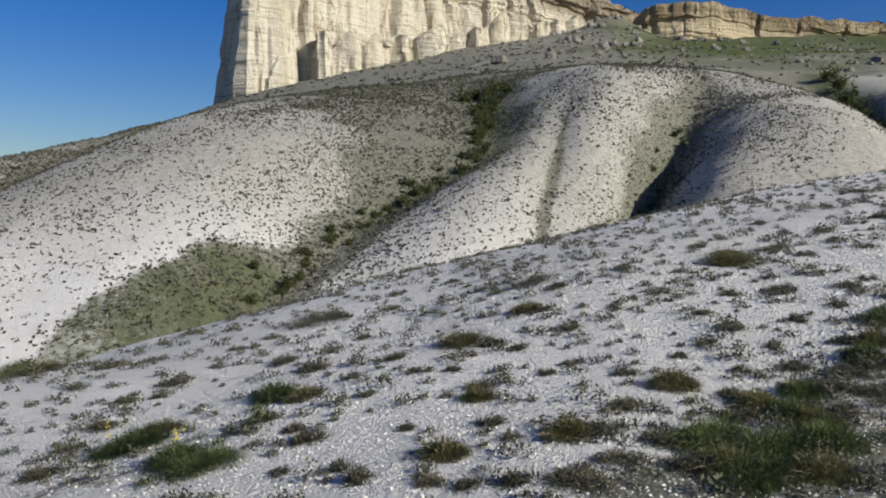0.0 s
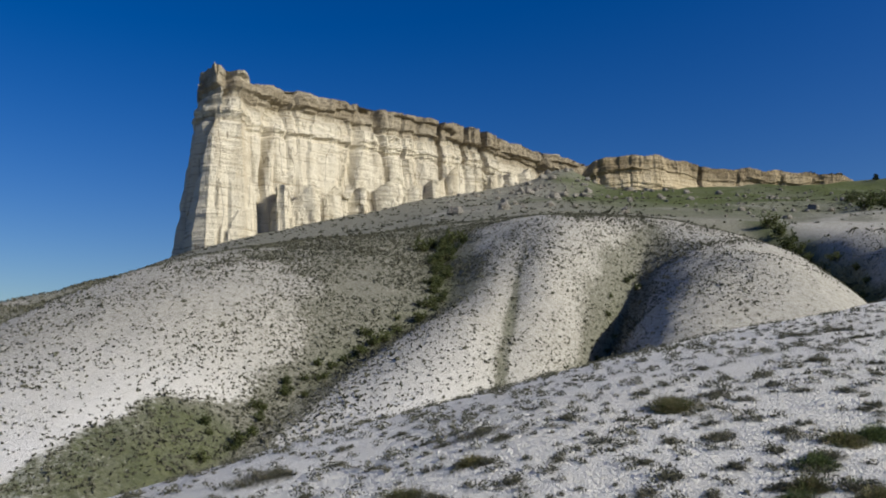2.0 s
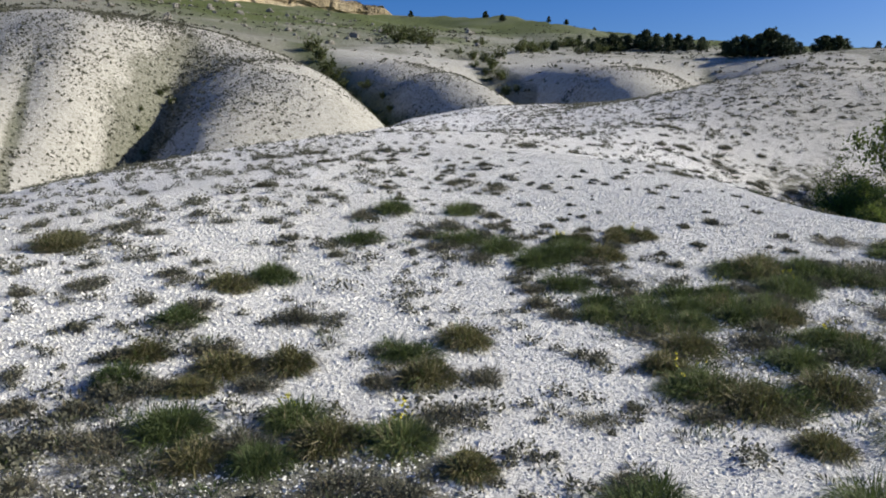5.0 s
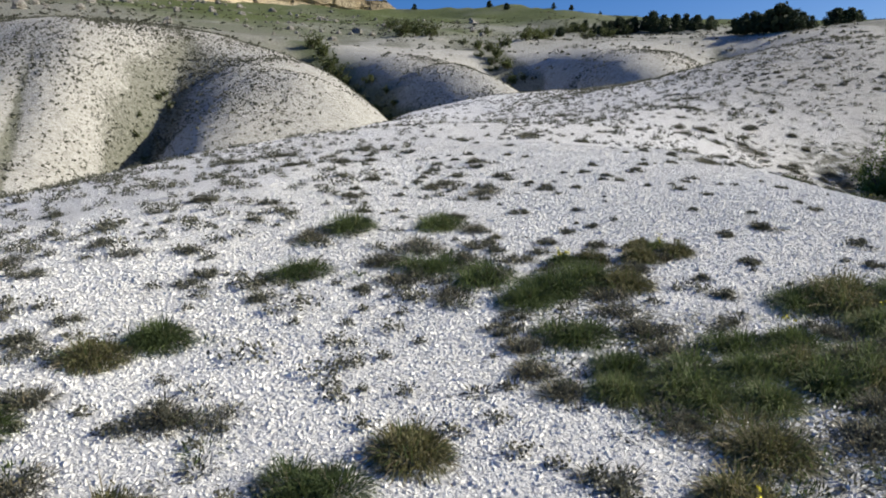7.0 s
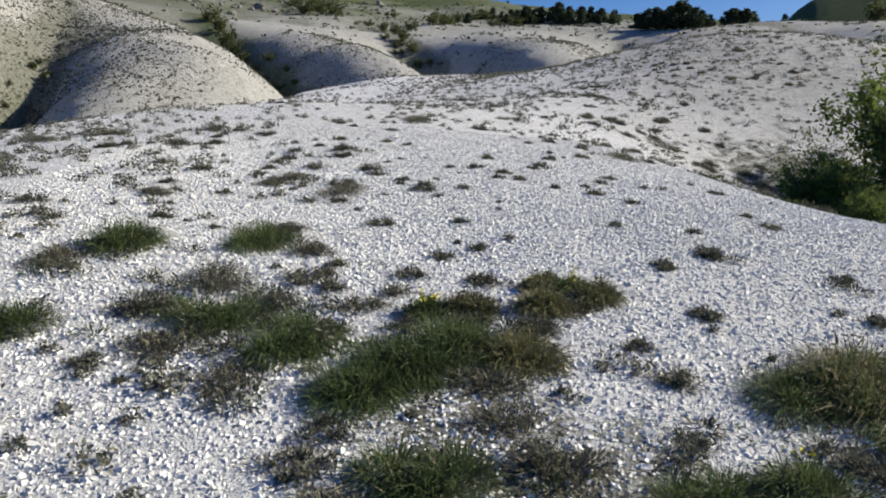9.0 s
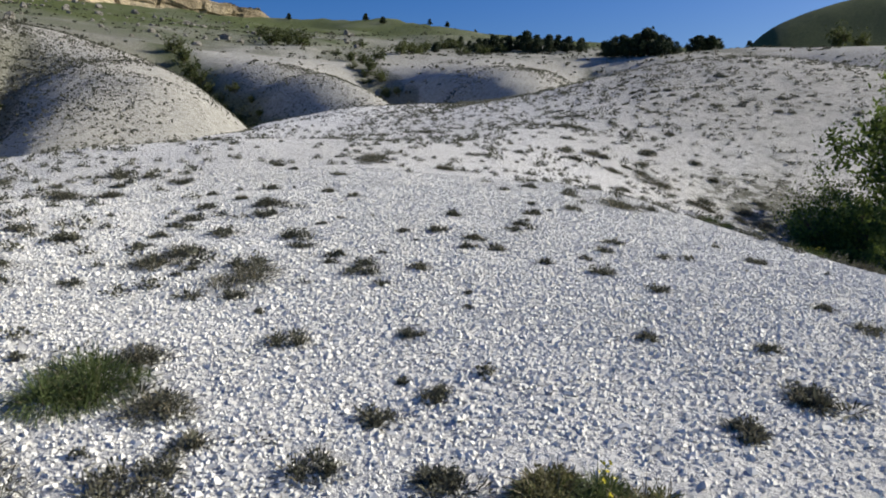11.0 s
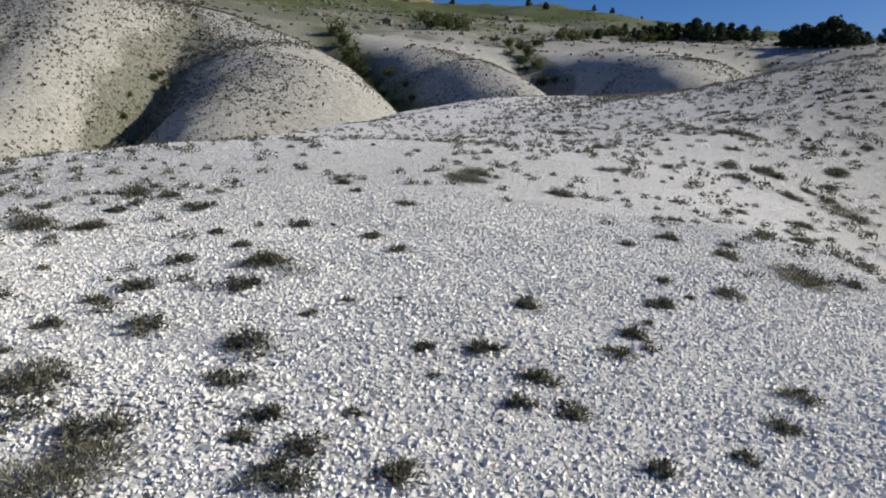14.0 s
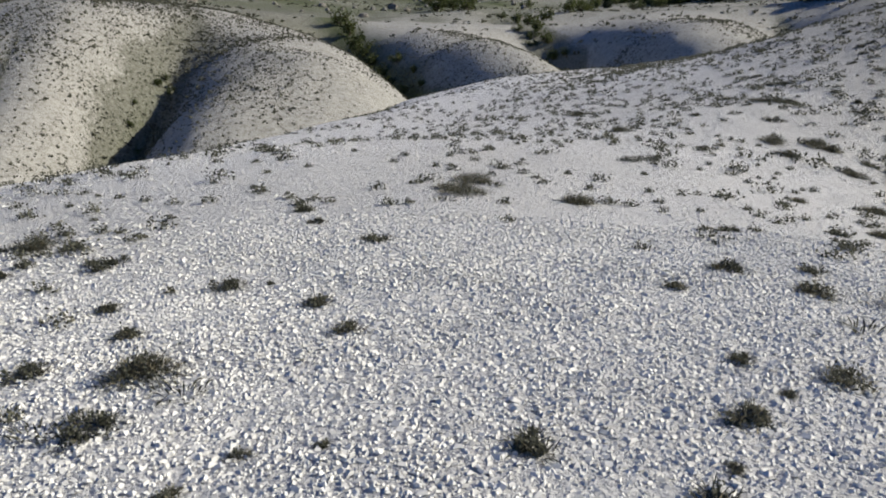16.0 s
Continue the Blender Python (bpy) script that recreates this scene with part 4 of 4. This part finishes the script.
CUSHION_E = ((3.12, 14.79, 0.19), (1.96, 14.82, 0.11), (4.37, 14.83, 0.12), (2.87, 14.83, 0.11), (2.31, 14.84, 0.28), (4.72, 14.96, 0.1), (0.69, 14.99, 0.23), (2.9, 15.01, 0.13), (3.24, 15.08, 0.08), (5.37, 15.08, 0.11), (4.1, 15.22, 0.13), (6.21, 15.22, 0.21), (3.91, 15.26, 0.13), (4.98, 15.27, 0.14), (2.66, 15.33, 0.2), (3.54, 15.48, 0.06), (3.99, 15.49, 0.16), (1.46, 15.62, 0.2), (5.19, 15.65, 0.19), (3.48, 15.79, 0.12), (2.6, 15.8, 0.28), (3.76, 15.81, 0.15), (4.42, 15.9, 0.19), (0.87, 16, 0.26), (2, 16.02, 0.27), (1.55, 16.03, 0.21), (4.55, 16.23, 0.17), (2.81, 16.29, 0.1), (0.39, 16.39, 0.28), (1.57, 16.45, 0.15),)
CUSHION_F = ((4.67, 16.46, 0.07), (2.99, 16.54, 0.08), (4, 16.57, 0.16), (3.27, 16.58, 0.06), (2.34, 16.74, 0.26), (1.66, 16.74, 0.27), (4.81, 16.81, 0.17), (5.06, 17.04, 0.07), (5.33, 17.21, 0.21), (1.71, 17.37, 0.24), (4.96, 17.37, 0.11), (3.16, 17.72, 0.2), (2.03, 17.81, 0.16), (2.94, 18.21, 0.17), (-0.44, 18.21, 0.28), (1.7, 18.29, 0.15), (4.91, 18.43, 0.13), (6.71, 18.5, 0.27), (5.71, 18.51, 0.26), (2.26, 18.65, 0.25), (5.37, 18.9, 0.27), (5.91, 18.99, 0.2), (0.53, 19.04, 0.17), (-0.13, 19.1, 0.18), (1.23, 19.2, 0.25), (3.06, 19.56, 0.2), (0.77, 19.71, 0.24), (2.51, 20.24, 0.18), (5.78, 20.35, 0.19), (2.26, 20.74, 0.17),)
CUSHION_G = ((1.05, 24.32, 0.23),)
GRASS_E = ((4.64, 10, 0.42), (4.35, 8.67, 0.4), (4.97, 8.12, 0.4), (3.03, 8.07, 0.32), (3.97, 9.75, 0.4), (5.16, 10.42, 0.39), (5.81, 9.39, 0.48),)
TUSSOCK_E = ((3.97, 7.59, 0.52), (3.5, 6.81, 0.41), (4.61, 10.51, 0.61), (4.28, 9.12, 0.41),)
HEATH_E = ((4.43, 6.87, 0.55), (3.31, 7.44, 0.37), (3.02, 7.26, 0.31), (5.28, 9.32, 0.54), (4.41, 8.27, 0.42),)
ALL_GRASS = GRASS_E + GRASS_A + GRASS_B + GRASS_C
ALL_TUSSOCK = TUSSOCK_E + TUSSOCK_A
ALL_HEATH = HEATH_E + HEATH_A + HEATH_B + HEATH_C
ALL_CUSHION = CUSHION_A + CUSHION_B + CUSHION_C + CUSHION_D + CUSHION_E + CUSHION_F + CUSHION_G
for kind, rows in (("grass", ALL_GRASS), ("tussock", ALL_TUSSOCK), ("heath", ALL_HEATH), ("cushion", ALL_CUSHION)):
    for x, y, width in rows:
        swap = rng.uniform() if kind == "grass" else 1.0
        if kind == "grass" and y < 7.5:
            x, y = x + float(rng.normal(0, 0.12)), y + float(rng.normal(0, 0.28))
        put_plant("heath" if swap < 0.2 else "tussock" if swap < 0.32 else kind, x, y, width * (1.1 if kind == "cushion" or y > 10 else 0.92 if y > 6.6 else 0.8))


def along_line(line, count, spread, small, large, kinds):
    """Clumps strewn along a line of the plan."""
    run = np.concatenate([[0], np.cumsum([math.dist(p, q) for p, q in zip(line, line[1:])])])
    for k in range(count):
        s = float(rng.uniform(0, run[-1]))
        x = float(np.interp(s, run, [p[0] for p in line]) + rng.normal(0, spread))
        y = float(np.interp(s, run, [p[1] for p in line]) + rng.normal(0, spread))
        put_plant(kinds[k % len(kinds)], x, y, float(rng.uniform(small, large)))


along_line(((3.2, 9.4), (4.4, 8.6), (5.0, 7.4)), 9, 0.40, 0.3, 0.6, ("grass", "tussock", "heath"))
along_line(((5.8, 10.6), (7.2, 11.4), (8.6, 12.6), (9.6, 14.5)), 20, 0.55, 0.3, 0.7, ("grass", "heath", "tussock"))
along_line(((4.0, 8.6), (4.5, 9.8), (5.6, 11.3)), 14, 0.32, 0.3, 0.65, ("grass", "heath"))
along_line(((7.5, 24.5), (9.5, 28.0), (12.5, 31.0), (14.5, 36.0)), 60, 2.2, 0.16, 0.42, ("cushion", "heath", "cushion"))
along_line(((8.4, 26.6), (9.8, 25.6), (11.2, 24.4)), 10, 0.7, 0.25, 0.5, ("heath",))
along_line(((6.2, 9.6), (6.6, 8.0), (6.8, 6.4)), 9, 0.55, 0.3, 0.55, ("heath", "grass", "heath"))
along_line(((10.0, 22.8), (10.2, 20.6), (9.8, 18.0), (10.0, 15.6)), 17, 0.6, 0.35, 0.8, ("heath", "grass"))


def scattered(name, xy, width, n, length, blade, mat, lean, label, cat):
    z = land(xy[:, 0], xy[:, 1])
    c = np.column_stack([xy, z - 0.01])
    v, f = blades(c, n, width * 0.42, length, blade, lean, rng)
    return tagged(new(name, mesh_from(name, v, f, mat)), label, cat, kind="stuff")


# filling grass between the clumps of the start and along the band
def round_places(rows, per, spread):
    p = np.array([r[:2] for r in rows])
    w = np.array([r[2] for r in rows])
    q = np.repeat(p, per, 0) + rng.normal(0, 1, (len(p) * per, 2)) * np.repeat(w, per)[:, None] * spread
    return q


q = round_places(ALL_GRASS, 2, 0.45)
scattered("grass_tufts", q, rng.uniform(0.15, 0.40, len(q)), 80, rng.uniform(0.05, 0.10, len(q)), 0.009, M_GREEN, 1.0, "thin green grass tufts between the clumps", "grass")
q = np.concatenate([round_places(ALL_HEATH, 2, 0.6), round_places(ALL_GRASS, 2, 0.7), np.column_stack([rng.uniform(5.0, 9.0, 150), rng.uniform(5.0, 12.0, 150)])])
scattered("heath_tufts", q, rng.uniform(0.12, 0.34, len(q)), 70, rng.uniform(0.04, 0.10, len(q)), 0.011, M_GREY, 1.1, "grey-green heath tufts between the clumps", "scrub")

# small cushions over the whole near spur
n = 27000
q = np.column_stack([rng.uniform(-12, 34, n), rng.uniform(1, 58, n)])
bare = np.exp(-(((q[:, 0] - 4.6) / 3.4) ** 2 + ((q[:, 1] - 14.5) / 5.5) ** 2))
left = 1 - smooth(-0.5, 1.5, q[:, 0] - 0.06 * q[:, 1] - 2.0 * (1 - smooth(10.5, 13.0, q[:, 1])))
want = (0.15 + 0.40 * smooth(18, 25, q[:, 1]) * smooth(2, 7, q[:, 0]) + 0.20 * rough(q[:, 0], q[:, 1], 3.0, 21) + 0.48 * left * (1 - smooth(16, 26, q[:, 1])) + 0.25 * smooth(-4, -2, q[:, 0]) * (1 - smooth(2.0, 3.2, q[:, 0])) * smooth(4, 6, q[:, 1]) * (1 - smooth(11, 13, q[:, 1]))) * (1 - 0.82 * bare)
keep_q = rng.uniform(0, 1, n) < want
q = q[keep_q]
w = np.clip(rng.lognormal(-1.85, 0.45, len(q)), 0.06, 0.40)
w = w * (0.8 + 0.3 * smooth(8, 25, q[:, 1])) * (1 + 0.12 * smooth(22, 28, q[:, 1]) * smooth(4, 9, q[:, 0])) * (1 + 0.34 * left[keep_q] * (1 - smooth(14, 22, q[:, 1]))) * (1 - 0.4 * np.exp(-(((q[:, 0] - 4.6) / 3.4) ** 2 + ((q[:, 1] - 14.5) / 6) ** 2)))
c = np.column_stack([q, land(q[:, 0], q[:, 1]) - 0.005])
away = np.minimum(np.hypot(q[:, 0] - 2.0, q[:, 1] - 8.0), np.hypot(q[:, 0] - 4.0, q[:, 1] - 17.0))
mounds = []
for lo, hi, n, leaf, grow in ((0, 8, 105, 0.014, 0.060), (8, 18, 60, 0.016, 0.080), (18, 99, 32, 0.020, 0.110)):
    pick = (away >= lo) & (away < hi)
    mounds.append(domes(c[pick], n, w[pick], 0.02 + 0.32 * w[pick], leaf + grow * w[pick], rng))
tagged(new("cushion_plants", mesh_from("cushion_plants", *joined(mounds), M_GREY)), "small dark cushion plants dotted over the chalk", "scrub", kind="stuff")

# dots of scrub on the far spurs
n = 170000
az, d = rng.uniform(-74, 44, n), np.sqrt(rng.uniform(44**2, 138**2, n))
q = np.column_stack([d * np.sin(np.radians(az)), d * np.cos(np.radians(az))])
cov, turf = cover_of(q[:, 0], q[:, 1])
patch = np.clip(0.75 + 0.9 * rough(q[:, 0], q[:, 1], 7.0, 33), 0.1, 1.6)
keep = (rng.uniform(0, 1, n) < (0.22 + 1.25 * cov) * patch + 0.15 * turf) & ~((np.hypot(q[:, 0] - 8, q[:, 1] - 28) < 30))
q = q[keep]
w = np.clip(rng.lognormal(-1.85, 0.52, len(q)), 0.08, 0.65) * (1 + 0.6 * np.clip(cov[keep], 0, 0.8))
c = np.column_stack([q, land(q[:, 0], q[:, 1])])
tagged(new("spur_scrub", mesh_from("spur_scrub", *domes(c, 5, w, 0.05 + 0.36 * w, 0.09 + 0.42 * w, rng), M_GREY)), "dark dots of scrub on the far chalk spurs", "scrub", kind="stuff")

n = 9000
az, d = rng.uniform(-58, 34, n), rng.uniform(136, 380, n)
q = np.column_stack([d * np.sin(np.radians(az)), d * np.cos(np.radians(az))])
q = q[rng.uniform(0, 1, n) < 0.35 + 0.4 * rough(q[:, 0], q[:, 1], 22, 31)]
w = np.clip(rng.lognormal(-0.4, 0.45, len(q)), 0.3, 2.0)
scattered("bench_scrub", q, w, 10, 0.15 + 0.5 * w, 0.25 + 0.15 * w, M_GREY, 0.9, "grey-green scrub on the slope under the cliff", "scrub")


# ---- chalk gravel ----
def chips(x, y, size, gen):
    """Angular chalk chips, each a small squashed eight-sided stone."""
    k = len(x)
    z = land(x, y)
    unit = np.array([[1, 0.8, -0.5], [-1, 0.8, -0.5], [-1, -0.8, -0.5], [1, -0.8, -0.5], [0.6, 0.05, 0.55], [-0.6, -0.05, 0.55]])
    v = unit[None] * (1 + gen.uniform(-0.2, 0.2, (k, 6, 1))) + gen.uniform(-0.24, 0.24, (k, 6, 3))
    v = v * (size[:, None, None] * 0.5) * np.stack([gen.uniform(0.8, 1.3, k), gen.uniform(0.65, 1.0, k), gen.uniform(0.6, 1.0, k)], 1)[:, None]
    t = gen.normal(0, 0.3, k)
    c, s = np.cos(t)[:, None], np.sin(t)[:, None]
    v = np.stack([v[..., 0] * c + v[..., 2] * s, v[..., 1], v[..., 2] * c - v[..., 0] * s], -1)
    a = gen.uniform(0, 6.283, k)
    c, s = np.cos(a)[:, None], np.sin(a)[:, None]
    v = np.stack([v[..., 0] * c - v[..., 1] * s, v[..., 0] * s + v[..., 1] * c, v[..., 2]], -1)
    v = v + np.stack([x, y, z + 0.18 * size], 1)[:, None]
    f = np.array([[0, 1, 5], [0, 5, 4], [2, 3, 4], [2, 4, 5], [1, 2, 5], [3, 0, 4]])
    return v.reshape(-1, 3), (np.arange(k)[:, None, None] * 6 + f[None]).reshape(-1, 3)


def gravel_field(n, x0, x1, y0, y1, fade):
    x, y = rng.uniform(x0, x1, n), rng.uniform(y0, y1, n)
    gap = np.hypot((x - 0.5 * (x0 + x1)) / (0.5 * (x1 - x0)), (y - 0.5 * (y0 + y1)) / (0.5 * (y1 - y0)))
    keep = rng.uniform(0, 1, n) < np.clip((1.25 - gap) * fade, 0, 1)
    return x[keep], y[keep]


fields = [gravel_field(150000, -0.5, 8.5, 12.0, 20.5, 1.6), gravel_field(115000, -3.0, 8.0, 5.5, 15.5, 1.6), gravel_field(75000, -8.0, 7.0, 1.5, 14.0, 1.4), gravel_field(60000, -7.0, 14.0, 12.0, 36.0, 1.0)]
x, y = np.concatenate([f[0] for f in fields]), np.concatenate([f[1] for f in fields])
size = np.clip(rng.lognormal(-3.96, 0.29, len(x)), 0.010, 0.042) * (0.70 + 0.30 * smooth(6, 11, y)) * (0.92 + 0.12 * smooth(3, 14, np.hypot(x - 3.8, y - 15)))
tagged(new("chalk_gravel", mesh_from("chalk_gravel", *chips(x, y, size, rng), M_CHIP, False)), "loose white chalk gravel covering the slope", "gravel", kind="stuff")

STONES = [mesh_from("stone", *chips(np.zeros(1), np.zeros(1), np.array([0.075]), np.random.default_rng(70 + i)), M_CHIP, False) for i in range(5)]
shift = float(land(0.0, 0.0))
for k in range(280):
    x, y = float(rng.uniform(0.5, 7.0)), float(rng.uniform(8.5, 18.5))
    ob = part("stone", STONES[k % 5], ground)
    ob.matrix_basis = Matrix.Translation((x, y, float(land(x, y)))) @ pose(0, 0, 0, 0, 0, 41 * k) @ Matrix.Scale(float(rng.uniform(0.35, 0.6)), 4) @ Matrix.Translation((0, 0, -shift))
